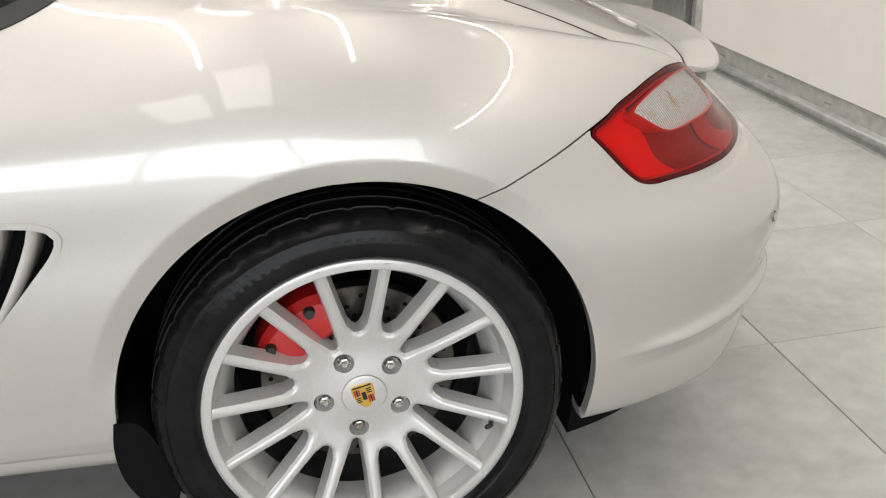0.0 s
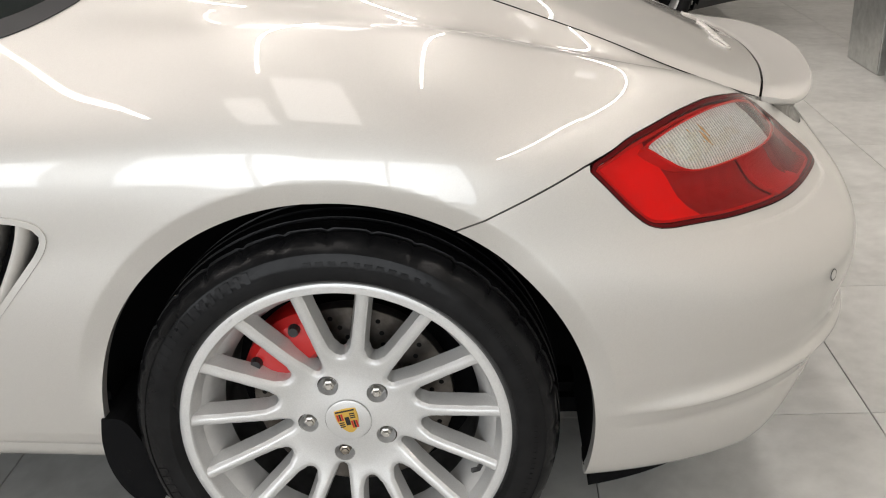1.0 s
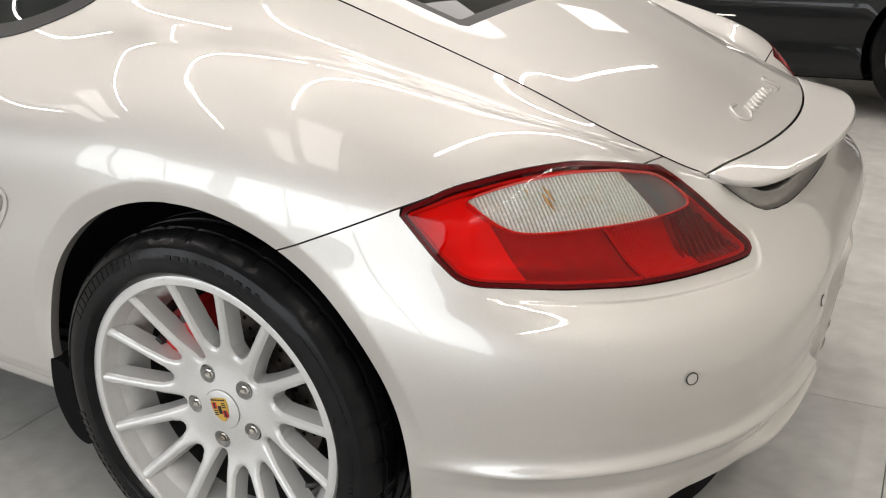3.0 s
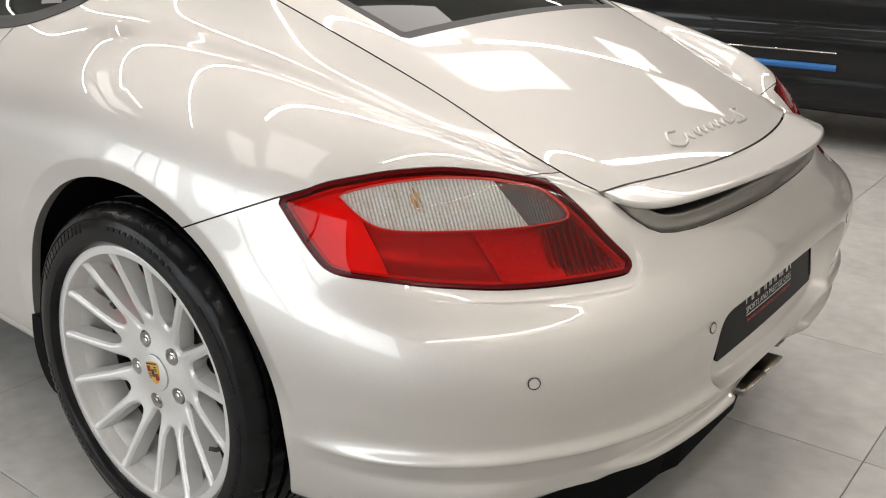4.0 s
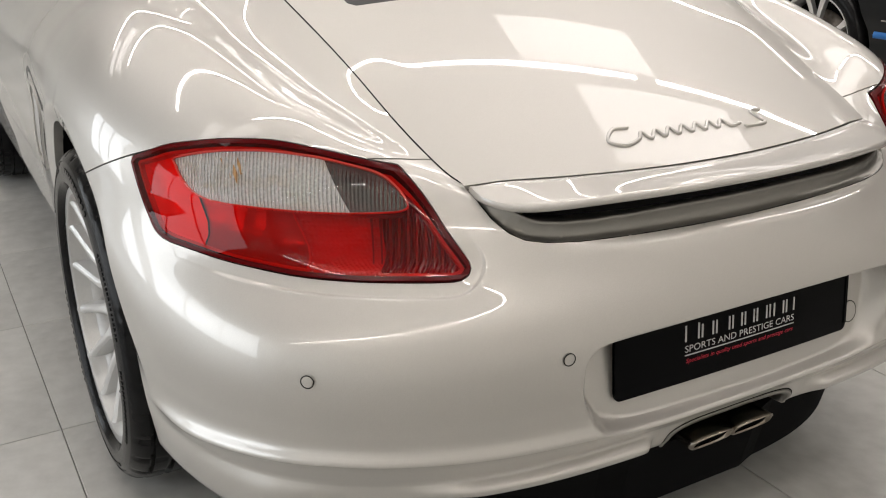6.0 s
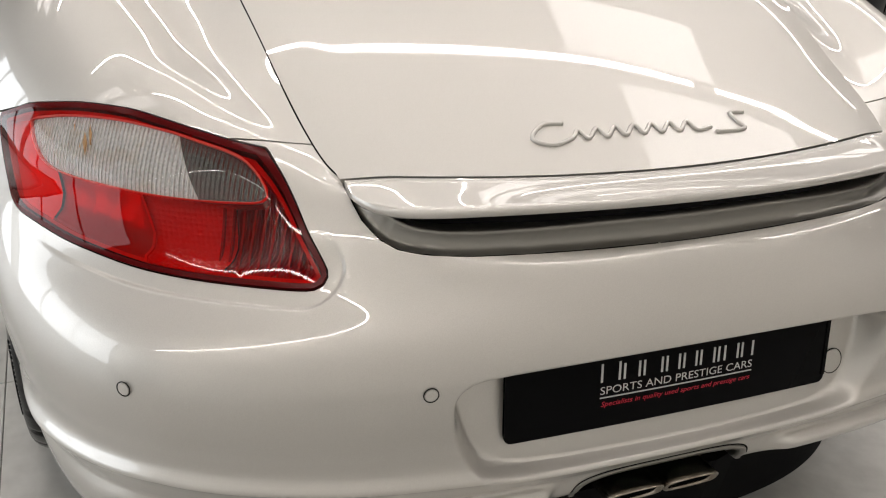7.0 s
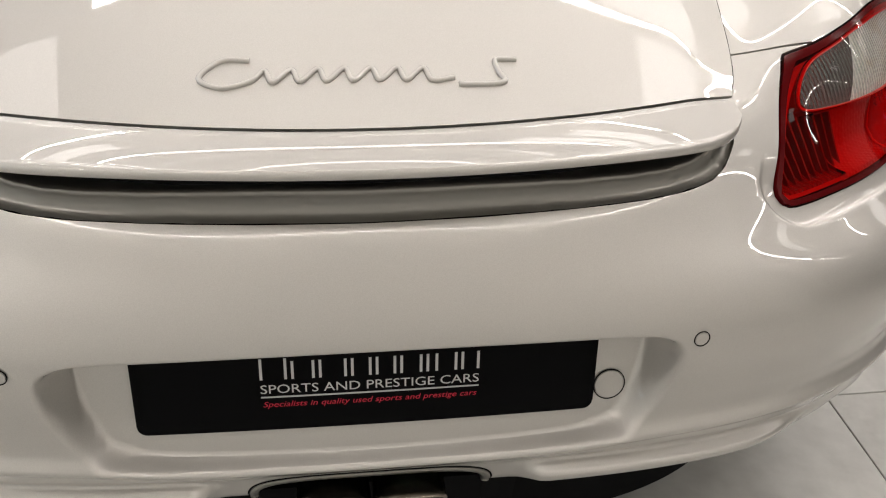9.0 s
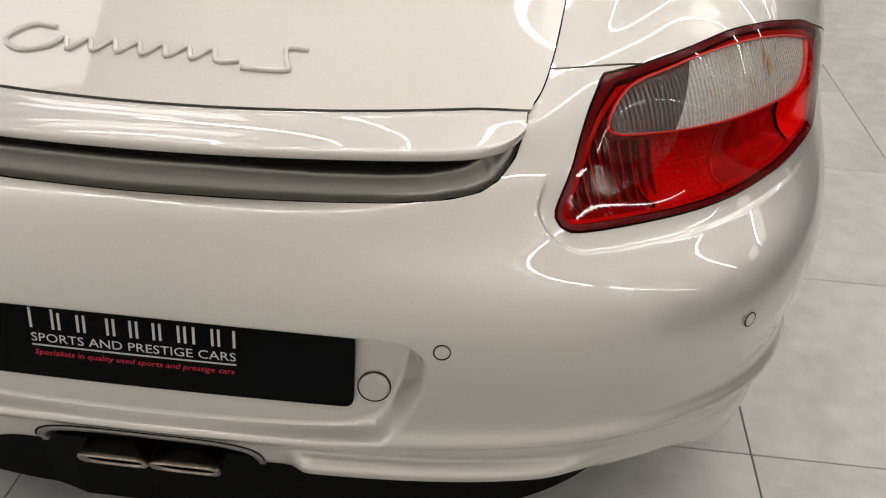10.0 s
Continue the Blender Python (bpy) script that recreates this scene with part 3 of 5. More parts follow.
def tile_bm(x0, x1, y0, y1):
    bm = bmesh.new()
    g = 0.0012
    a, b, c, d = x0 + g, x1 - g, y0 + g, y1 - g
    e = 0.0012
    top = [bm.verts.new(p) for p in ((a + e, c + e, 0), (b - e, c + e, 0), (b - e, d - e, 0), (a + e, d - e, 0))]
    low = [bm.verts.new(p) for p in ((a, c, -0.0012), (b, c, -0.0012), (b, d, -0.0012), (a, d, -0.0012))]
    bot = [bm.verts.new(p) for p in ((a, c, -0.006), (b, c, -0.006), (b, d, -0.006), (a, d, -0.006))]
    bm.faces.new(top)
    for u, v in ((top, low), (low, bot)):
        for i in range(4):
            j = (i + 1) % 4
            bm.faces.new((v[i], v[j], u[j], u[i]))
    return bm


# ---------------------------------------------------------------- the silver coupe: parts
coupe = thing("sports_car", "pearl silver two-seat coupe parked on the tiled showroom floor", "car")
sheet = body_sheet()
shell = sheet.cut(arch_field).cut(lambda V: lamp_field(V) - 0.001).cut(exhaust_field).cut(vent_field).cut(lambda V: window_field(V)).cut(strip_field)
bumper = shell.cut(lambda V: bumper_field(V) - 0.0013)
# rolled flange below and inside the tail lamps
bumper.refine(lamp_field, (0.004, 0.009, 0.0135, 0.0150, 0.0165, 0.018, 0.0195))
lamp_d = lamp_field(bumper.V)
sink = 0.0036 * smoothstep(0.0192, 0.0138, lamp_d) * smoothstep(0.758, 0.71, bumper.V[:, 2]) * smoothstep(-0.20, 0.02, lamp_uv(bumper.V)[0]) * smoothstep(0.685, 0.650, bumper.V[:, 2])
bumper.V -= bumper.N / np.maximum(np.linalg.norm(bumper.N, axis=1, keepdims=True), 1e-9) * sink[:, None]
bumper.build("rear_bumper", PAINT, coupe, 0.018)
rest = shell.cut(lambda V: -bumper_field(V) - 0.0013)
flank = rest.cut(lambda V: V[:, 0] - door_line(V[:, 2]) - 0.002)
for side in (-1, 1):
    flank.cut(lambda V: V[:, 1] * side).build("rear_quarter_panel", PAINT, coupe, 0.018)
rest.cut(lambda V: door_line(V[:, 2]) - V[:, 0] - 0.002).build("front_body", PAINT, coupe, 0.018)
# dark backing behind the joints
inner = sheet.cut(arch_field).cut(lambda V: lamp_field(V) + 0.004).cut(exhaust_field).cut(lambda V: vent_field(V) + 0.0).cut(window_field).cut(lambda V: strip_field(V) - 0.002).cut(lambda V: np.where(V[:, 0] > 0.7, poly_distance(V[:, 1], V[:, 2], RECESS) - 0.035, 0.5)).moved(-0.016)
inner.build("inner_shell", SEAM, coupe)
for side in (-1, 1):
    pane = sheet.cut(lambda V: 0.010 - window_field(V)).cut(lambda V: V[:, 1] * side)
    glass = pane.cut(lambda V: 0.004 - window_field(V)).moved(-0.004)
    glass.cut(lambda V: V[:, 0] - door_line(V[:, 2])).build("quarter_glass", GLASSD, coupe, 0.0, "dark tinted side glass")
    glass.cut(lambda V: door_line(V[:, 2]) - V[:, 0]).build("door_glass", GLASSD, coupe, 0.0, "dark tinted side glass")
    pane.cut(lambda V: window_field(V) + 0.014).moved(0.002).build("window_seal", BLACK, coupe, 0.006, "black rubber window seal")

# ---- the lid between the flanks: hatch, glass, roof, bonnet
TOP = np.array(RAILS[-1])
cut_at = int(np.argmax(TOP[:, 0] > 0.712))
TX, TY, TZ = TOP[:cut_at, 0], -TOP[:cut_at, 1], TOP[:cut_at, 2]
CROWN = ([-3.1, -2.5, -2.1, -1.5, -0.7, 0.0, 0.4, 0.7, 0.85], [0.02, 0.04, 0.06, 0.09, 0.075, 0.055, 0.046, 0.038, 0.036])


fit_x = np.linspace(-0.45, 0.712, 60)
SWEEP = np.polyfit(fit_x, np.interp(fit_x, TX, TZ) + hermite(CROWN[0], CROWN[1], fit_x), 4)


def lid_edge(x):
    over = np.maximum(x - TX[-1], 0)
    slope = (TZ[-1] - TZ[-12]) / (TX[-1] - TX[-12])
    return np.interp(x, TX, TY) - 0.16 * over, np.interp(x, TX, TZ) + slope * over


def lid_mid(x):
    """Height of the lid along the car's middle: one even sweep over the tail."""
    return np.where(x > -0.45, np.polyval(SWEEP, x), np.interp(x, TX, TZ) + hermite(CROWN[0], CROWN[1], np.clip(x, -3.1, 0.85).ravel()).reshape(np.shape(x)))


def lid_z(x, y):
    w, z = lid_edge(np.asarray(x, float))
    s = np.abs(np.asarray(y, float)) / np.maximum(w, 1e-3)
    return z + (lid_mid(np.asarray(x, float)) - z) * (0.80 * (1 - np.clip(s, 0, 1.05) ** 2.0) + 0.20 * (1 - smoothstep(0.84, 1.06, s)))


def lid_sheet():
    xs = np.r_[np.linspace(-3.0, -0.8, 40)[:-1], np.linspace(-0.8, 0.825, 110)]
    ss = np.sin(np.linspace(-math.pi / 2, math.pi / 2, 61))
    X, S = np.meshgrid(xs, ss, indexing="ij")
    w, _ = lid_edge(X)
    Y = S * (w - 0.0014)
    Z = lid_z(X, Y)
    P = np.stack([X, Y, Z], -1)
    n = np.cross(np.gradient(P, axis=0), np.gradient(P, axis=1))
    n /= np.maximum(np.linalg.norm(n, axis=2, keepdims=True), 1e-9)
    return Skin(P.reshape(-1, 3), n.reshape(-1, 3), [f for f in grid_faces(len(xs), len(ss))])


def seam_x(y):
    return 0.7895 - 0.073 * (np.abs(y) / 0.44) ** 2


def rear_glass(V):
    w, _ = lid_edge(V[:, 0])
    low = 0.283 + 0.02 * (1 - (V[:, 1] / 0.42) ** 2) - V[:, 0]
    return np.minimum(np.minimum(low, V[:, 0] + 0.62), (w - 0.085) - np.abs(V[:, 1]))


lid = lid_sheet()
lid.F = [f[::-1] for f in lid.F]
lid.N = lid.N * np.sign(lid.N[:, 2:3])
if np.cross(lid.V[lid.F[0][1]] - lid.V[lid.F[0][0]], lid.V[lid.F[0][2]] - lid.V[lid.F[0][1]])[2] < 0:
    lid.F = [f[::-1] for f in lid.F]
lid.E = []
hatch = lid.cut(lambda V: seam_x(V[:, 1]) - V[:, 0]).cut(lambda V: V[:, 0] + 0.78)
hatch.cut(lambda V: -rear_glass(V)).build("hatch", PAINT, coupe, 0.014)
hatch.cut(lambda V: rear_glass(V) + 0.006).moved(-0.004).build("rear_window", GLASSD, coupe, 0.0, "dark tinted rear window")
hatch.cut(lambda V: rear_glass(V) + 0.002).cut(lambda V: 0.022 - rear_glass(V)).moved(-0.0015).build("window_border", BLACK, coupe, 0.0, "black window border")
front = lid.cut(lambda V: -0.784 - V[:, 0])


def screen(V):
    w, _ = lid_edge(V[:, 0])
    return np.minimum(np.minimum(-1.25 - V[:, 0], V[:, 0] + 2.08), w - 0.05 - np.abs(V[:, 1]))


front.cut(lambda V: -screen(V)).build("roof", PAINT, coupe, 0.012)
front.cut(lambda V: screen(V) + 0.005).moved(-0.004).build("windscreen", GLASSD, coupe, 0.0, "dark tinted windscreen")
lid.moved(-0.018).cut(lambda V: seam_x(V[:, 1]) + 0.006 - V[:, 0]).build("hatch_backing", SEAM, coupe)


# ---- spoiler, with its black gap below
def spoiler():
    ys = 0.4335 * np.sin(np.linspace(-math.pi / 2, math.pi / 2, 141))
    rows = []
    for y in ys:
        a = abs(y) / 0.44
        xs_ = seam_x(y) + 0.0045
        xl = xs_ + 0.002 + (0.098 - 0.016 * a**2) * max(0.0, 1 - a**12) ** 0.5
        zs = float(lid_z(seam_x(y), y)) - 0.0005
        zl = 0.7405 - 0.015 * a**2 - 0.008 * a**6
        zl += (zs - 0.002 - zl) * a**24
        L = xl - xs_
        th = 0.08 + 0.92 * max(0.0, 1 - a**16) ** 0.5
        prof = [(xs_, zs - 0.014 * th), (xs_, zs - 0.001), (xs_ + 0.002 * th, zs)]
        for t in (0.15, 0.3, 0.45, 0.6, 0.75, 0.87, 0.95):
            prof.append((xs_ + L * t, zs + (zl - zs) * t**1.6 - 0.002 * math.sin(math.pi * t) * min(1, L / 0.08)))
        prof += [(xl - 0.003 * th, zl - 0.0003), (xl - 0.0008, zl - 0.0025 * th), (xl, zl - 0.0055 * th), (xl - 0.0020 * th, zl - 0.0105 * th), (xl - 0.007 * th, zl - 0.0135 * th),
                 (xl - 0.35 * L, zl - 0.0165 * th), (xs_ + 0.01 * th, zs - 0.024 * th)]
        rows.append([(px, y, pz) for px, pz in prof])
    k = len(rows[0])
    V = [p for r in rows for p in r]
    F = [f[::-1] for f in grid_faces(len(rows), k)]
    F += [tuple(range(k)), tuple((len(rows) - 1) * k + i for i in range(k))[::-1]]
    ob = mesh_part("rear_spoiler", V, F, PAINT, coupe)
    ob.data.set_sharp_from_angle(angle=radians(50))
    return ob


spoiler()
OUTER = [(0, 0.658), (0.12, 0.6585), (0.20, 0.660), (0.31, 0.663), (0.36, 0.666), (0.39, 0.671), (0.41, 0.681), (0.425, 0.698), (0.436, 0.728)]
INNER = [(0, 0.692), (0.12, 0.692), (0.20, 0.6915), (0.30, 0.691), (0.345, 0.692), (0.374, 0.697), (0.396, 0.708), (0.413, 0.720), (0.428, 0.733)]
TS = np.linspace(0, len(OUTER) - 1, 49)
half_o, half_i = hermite(np.arange(9), OUTER, TS), hermite(np.arange(9), INNER, TS)
COVE = ((0.0005, 0.0), (-0.003, 0.04), (-0.008, 0.13), (-0.011, 0.26), (-0.012, 0.5), (-0.010, 0.78), (-0.0075, 0.93), (-0.0095, 0.985), (-0.016, 1.0), (-0.034, 1.0))
V = []
for sg, seq in ((-1, range(48, 0, -1)), (1, range(49))):
    for i in seq:
        d = np.hypot(sheet.V[:, 1] + half_o[i, 0], sheet.V[:, 2] - half_o[i, 1]) + (sheet.V[:, 0] < 0.6) * 9
        near = np.argsort(d)[:4]
        edge = float(np.average(sheet.V[near, 0], weights=1 / (d[near] + 0.001))) - 0.001
        for dx, f in COVE:
            yy, zz = half_o[i] + (half_i[i] - half_o[i]) * f
            V.append((edge + dx, sg * (yy - 0.002), zz + 0.001))
strip = mesh_part("trim_strip", V, [f[::-1] for f in grid_faces(97, len(COVE))], STRIP, coupe, "satin silver strip under the spoiler, its dark reflection put into the colour")
V = []
for sg, seq in ((-1, range(48, 0, -1)), (1, range(49))):
    for i in seq:
        edge = float(np.interp(half_o[i, 0], [0, 0.20, 0.31, 0.38, 0.41, 0.436], [0.860, 0.850, 0.826, 0.798, 0.772, 0.742])) - 0.030
        yy, zz = half_i[i]
        V += [(edge, sg * (yy - 0.002), zz - 0.004), (edge - 0.006, sg * yy * 0.98, zz + 0.030 * (1 - (i / 48) ** 3))]
mesh_part("spoiler_gap", V, grid_faces(97, 2), SEAM, coupe, "black gap under the spoiler")

# ---- tail lamps
lens_all = sheet.cut(lambda V: -lamp_field(V) - 0.0006)


def ribbed(name, base, pitch, strength, metal, rough, stain=None):
    """A moulded optic: fine upright ribs in the relief, their shading also in the colour."""
    m = mat(name, base, rough, metal)
    c = node(m, "ShaderNodeTexCoord")
    s = node(m, "ShaderNodeSeparateXYZ")
    link(m, c.outputs["Object"], s.inputs[0])
    a = node(m, "ShaderNodeMath")
    a.operation = "ABSOLUTE"
    link(m, s.outputs[1], a.inputs[0])
    d = node(m, "ShaderNodeMath")
    d.operation = "SUBTRACT"
    link(m, s.outputs[0], d.inputs[0])
    link(m, a.outputs[0], d.inputs[1])
    zs = node(m, "ShaderNodeMath")
    zs.operation = "MULTIPLY_ADD"
    link(m, s.outputs[2], zs.inputs[0])
    zs.inputs[1].default_value = 0.35
    link(m, d.outputs[0], zs.inputs[2])
    f = node(m, "ShaderNodeMath")
    f.operation = "MULTIPLY"
    link(m, zs.outputs[0], f.inputs[0])
    f.inputs[1].default_value = 2 * math.pi / pitch
    w = node(m, "ShaderNodeMath")
    w.operation = "SINE"
    link(m, f.outputs[0], w.inputs[0])
    b = node(m, "ShaderNodeBump", Strength=strength, Distance=0.003)
    link(m, w.outputs[0], b.inputs["Height"])
    k = noise_tex(m, 260.0, 3.0)
    r = node(m, "ShaderNodeValToRGB")
    r.color_ramp.elements[0].position, r.color_ramp.elements[1].position = 0.38, 0.56
    r.color_ramp.elements[0].color = (*(0.78 * v for v in base), 1)
    r.color_ramp.elements[1].color = (*base, 1)
    # darkens the colour between ribs, as their light and shade would
    sm = node(m, "ShaderNodeMath")
    sm.operation = "MULTIPLY_ADD"
    link(m, w.outputs[0], sm.inputs[0])
    sm.inputs[1].default_value = 0.13
    link(m, k.outputs["Fac"], sm.inputs[2])
    link(m, sm.outputs[0], r.inputs[0])
    tone = r.outputs[0]
    if stain:
        k2 = noise_tex(m, 26.0, 2.0)
        r2 = node(m, "ShaderNodeValToRGB")
        r2.color_ramp.elements[0].position, r2.color_ramp.elements[1].position = 0.54, 0.70
        r2.color_ramp.elements[0].color, r2.color_ramp.elements[1].color = (1, 1, 1, 1), (*stain, 1)
        link(m, k2.outputs["Fac"], r2.inputs[0])
        mx = node(m, "ShaderNodeMix")
        mx.data_type, mx.blend_type = "RGBA", "MULTIPLY"
        mx.inputs[0].default_value = 1.0
        link(m, tone, mx.inputs[6])
        link(m, r2.outputs[0], mx.inputs[7])
        tone = mx.outputs[2]
    link(m, tone, m.node_tree.nodes["Principled BSDF"].inputs["Base Color"])
    link(m, b.outputs["Normal"], m.node_tree.nodes["Principled BSDF"].inputs["Normal"])
    return m


RIBWHITE = ribbed("ribbed_clear_optic", (0.98, 0.97, 0.95), 0.0080, 1.0, 0.12, 0.16, (0.90, 0.84, 0.76))
RIBGREY = ribbed("ribbed_grey_optic", (0.34, 0.335, 0.325), 0.0072, 1.0, 0.75, 0.14)
RIBAMBER = ribbed("ribbed_amber_optic", (0.62, 0.36, 0.16), 0.0100, 0.7, 0.1, 0.3)
RIBRED = ribbed("ribbed_red_optic", (0.50, 0.04, 0.03), 0.0105, 1.0, 0.2, 0.25)
DEEPRED = mat("deep_red_optic", (0.62, 0.04, 0.03), 0.3, 0.15)
RIBDARK = mat("dark_red_rib", (0.26, 0.015, 0.012), 0.25, 0.1)
# deeper red than the other reflectors: the hollow's shade is coloured in
HOLLOW = mat("shaded_hollow_optic", (0.50, 0.04, 0.028), 0.22, 0.35)
EDGERED = mat("bright_red_edge", (0.62, 0.05, 0.035), 0.3, 0.0)


def honey(m, scale, strength):
    c = node(m, "ShaderNodeTexCoord")
    v = node(m, "ShaderNodeTexVoronoi", Scale=scale, Randomness=0.15)
    link(m, c.outputs["Object"], v.inputs["Vector"])
    b = node(m, "ShaderNodeBump", Strength=strength, Distance=0.002)
    link(m, v.outputs["Distance"], b.inputs["Height"])
    link(m, b.outputs["Normal"], m.node_tree.nodes["Principled BSDF"].inputs["Normal"])


honey(DEEPRED, 170.0, 0.9)
honey(HOLLOW, 38.0, 1.0)


def lamp_u(V):
    return lamp_uv(V)[0]


def slant(V):
    """The leaning line that parts the silver from the grey reflector."""
    u, z = lamp_uv(V)
    return u - 0.054 + (z - 0.720) * 0.78


def dish(s, depth):
    """Sink a reflector towards its middle."""
    d = np.clip(-lamp_field(s.V) - 0.008, 0, 0.03) / 0.03
    n = s.N / np.maximum(np.linalg.norm(s.N, axis=1, keepdims=True), 1e-9)
    s.V = s.V - n * (depth * d * (2 - d))[:, None]
    return s


for side in (-1, 1):
    one = lens_all.cut(lambda V: V[:, 1] * side)
    plain = lens_all.cut(lambda V: V[:, 1] * side)
    one.refine(lamp_field, (-0.003, -0.0075, -0.013, -0.02))
    rim = one.cut(lambda V: lamp_field(V) + 0.0056).moved(0.0012).build("tail_lamp", REDRIM, coupe, 0.014, "red and clear tail lamp with a dark red rim")
    face = plain.cut(lambda V: -lamp_field(V) - 0.0054)
    face.cut(white_field).moved(0.0016).build("red_lens", REDLENS, rim, 0.0, "glossy red lens").visible_shadow = False
    face.cut(lambda V: -white_field(V)).moved(0.0018).build("clear_lens", CLEARLENS, rim, 0.0, "clear ribbed reversing and indicator lens").visible_shadow = False
    one.cut(lambda V: -lamp_field(V) - 0.007).cut(lambda V: lamp_field(V) + 0.0105).cut(lambda V: white_field(V) + 0.002).moved(-0.006).build("lens_edge", EDGERED, rim, 0.012, "bright red moulded lens edge")
    one.cut(lambda V: white_field(V) + 0.001).cut(lambda V: 0.0012 - white_field(V)).moved(-0.001).build("lens_divider", EDGERED, rim, 0.034)
    back = dish(one.cut(lambda V: -lamp_field(V) - 0.007).cut(white_field).moved(-0.008), 0.022)
    end_line = lambda V: lamp_u(V) + 0.188 - (0.714 - V[:, 2]) * 0.5
    mid_line = lambda V: lamp_u(V) + 0.034 - (0.714 - V[:, 2]) * 0.62
    rib_line = lambda V: lamp_u(V) - 0.084 - (0.708 - V[:, 2]) * 0.40
    back.cut(lambda V: -end_line(V)).build("red_reflector", REDPAN, rim, 0.0)
    back.cut(end_line).cut(lambda V: -mid_line(V)).moved(-0.004).build("hollow_reflector", HOLLOW, rim, 0.0, "red hollow with its shade in the colour")
    back.cut(mid_line).cut(lambda V: 0.0035 - mid_line(V)).cut(lambda V: 0.72 - V[:, 2]).moved(0.009).build("lens_streak", EDGERED, rim, 0.010, "bright red moulded web")
    back.cut(mid_line).cut(lambda V: -rib_line(V)).moved(0.006).build("honeycomb_reflector", DEEPRED, rim, 0.0)
    back.cut(rib_line).build("ribbed_reflector", RIBRED, rim, 0.0)
    # upright moulded ribs of the inner end
    for k in range(10):
        uu = 0.094 + 0.0115 * k
        blade = one.cut(lambda V: -lamp_field(V) - 0.012).cut(lambda V: white_field(V) - 0.004).cut(lambda V: lamp_u(V) - uu + (V[:, 2] - 0.68) * 0.2).cut(lambda V: uu + 0.0024 - lamp_u(V) - (V[:, 2] - 0.68) * 0.2).cut(lambda V: V[:, 2] - 0.652 + 0.006 * (k % 3))
        if len(blade.F):
            blade.moved(-0.013).build("rib", RIBDARK, rim, 0.010)
    wb = one.cut(lambda V: -white_field(V) + 0.002).moved(-0.004)
    wb.cut(lambda V: -slant(V)).build("reversing_reflector", RIBWHITE, rim, 0.0, "ribbed silver reflector")
    wb.cut(lambda V: slant(V)).build("indicator_reflector", RIBGREY, rim, 0.0, "ribbed grey reflector")
    # amber bulb broken up by the ribs
    for k, (du, half_w, low) in enumerate(((-0.134, 0.0032, 0.752), (-0.122, 0.0044, 0.746), (-0.110, 0.0036, 0.757))):
        sliver = one.cut(lambda V: -white_field(V) - 0.006).cut(lambda V: half_w - np.abs(lamp_u(V) - du + (V[:, 2] - 0.765) * 0.9)).cut(lambda V: V[:, 2] - low).cut(lambda V: low + 0.022 - V[:, 2])
        if len(sliver.F):
            sliver.moved(-0.0026).build("amber_bulb", RIBAMBER, rim, 0.0, "amber indicator bulb seen through the ribs")


# ---- side intakes with vanes
def flank_y(x, z):
    """How far out the flank lies at this place (left side, positive)."""
    d = np.hypot(sheet.V[:, 0] - x, sheet.V[:, 2] - z) + (sheet.V[:, 1] > 0) * 9 + (sheet.V[:, 1] > -0.6) * 9
    return -float(sheet.V[int(np.argmin(d)), 1])


for side in (-1, 1):
    vent = sheet.cut(lambda V: 0.0 - vent_field(V)).cut(lambda V: V[:, 1] * side)
    lip = sheet.cut(lambda V: 0.007 - vent_field(V)).cut(lambda V: V[:, 1] * side).cut(lambda V: vent_field(V) + 0.003).moved(0.003).build("side_intake", PAINT, coupe, 0.03, "painted side air intake with slats")
    vent.moved(-0.06).build("intake_back", LINER, lip)
    for k in range(4):
        V, F = [], []
        x_top, x_low = -0.562 + 0.047 * k, -0.664 + 0.042 * k
        for j in range(9):
            t = j / 8
            z = 0.705 - 0.205 * t
            x = x_top + (x_low - x_top) * (t**1.25) - 0.004
            y = flank_y(x, z)
            for dx, dy in ((-0.012, 0.004), (-0.004, 0.000), (0.006, 0.012), (0.013, 0.035), (0.009, 0.037), (-0.006, 0.012)):
                V.append((x + dx, side * (y - dy), z))
        F = grid_faces(9, 6)
        mesh_part("slat", V, [f if side < 0 else f[::-1] for f in F], PAINT, lip)


# ---- wheels
# darker copy of the wheel paint: the rim bed's shade lies in its colour
RIMBED = mat("shaded_silver_paint", (0.50, 0.495, 0.485), 0.42, 0.35, 0.1)
vary(RIMBED, 25.0, (0.44, 0.435, 0.425), (0.54, 0.535, 0.525), 4.0)
# near-black alloy for the barrel inside the rim bed
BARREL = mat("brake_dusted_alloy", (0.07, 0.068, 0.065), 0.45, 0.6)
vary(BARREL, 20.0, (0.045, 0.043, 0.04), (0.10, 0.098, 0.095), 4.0)


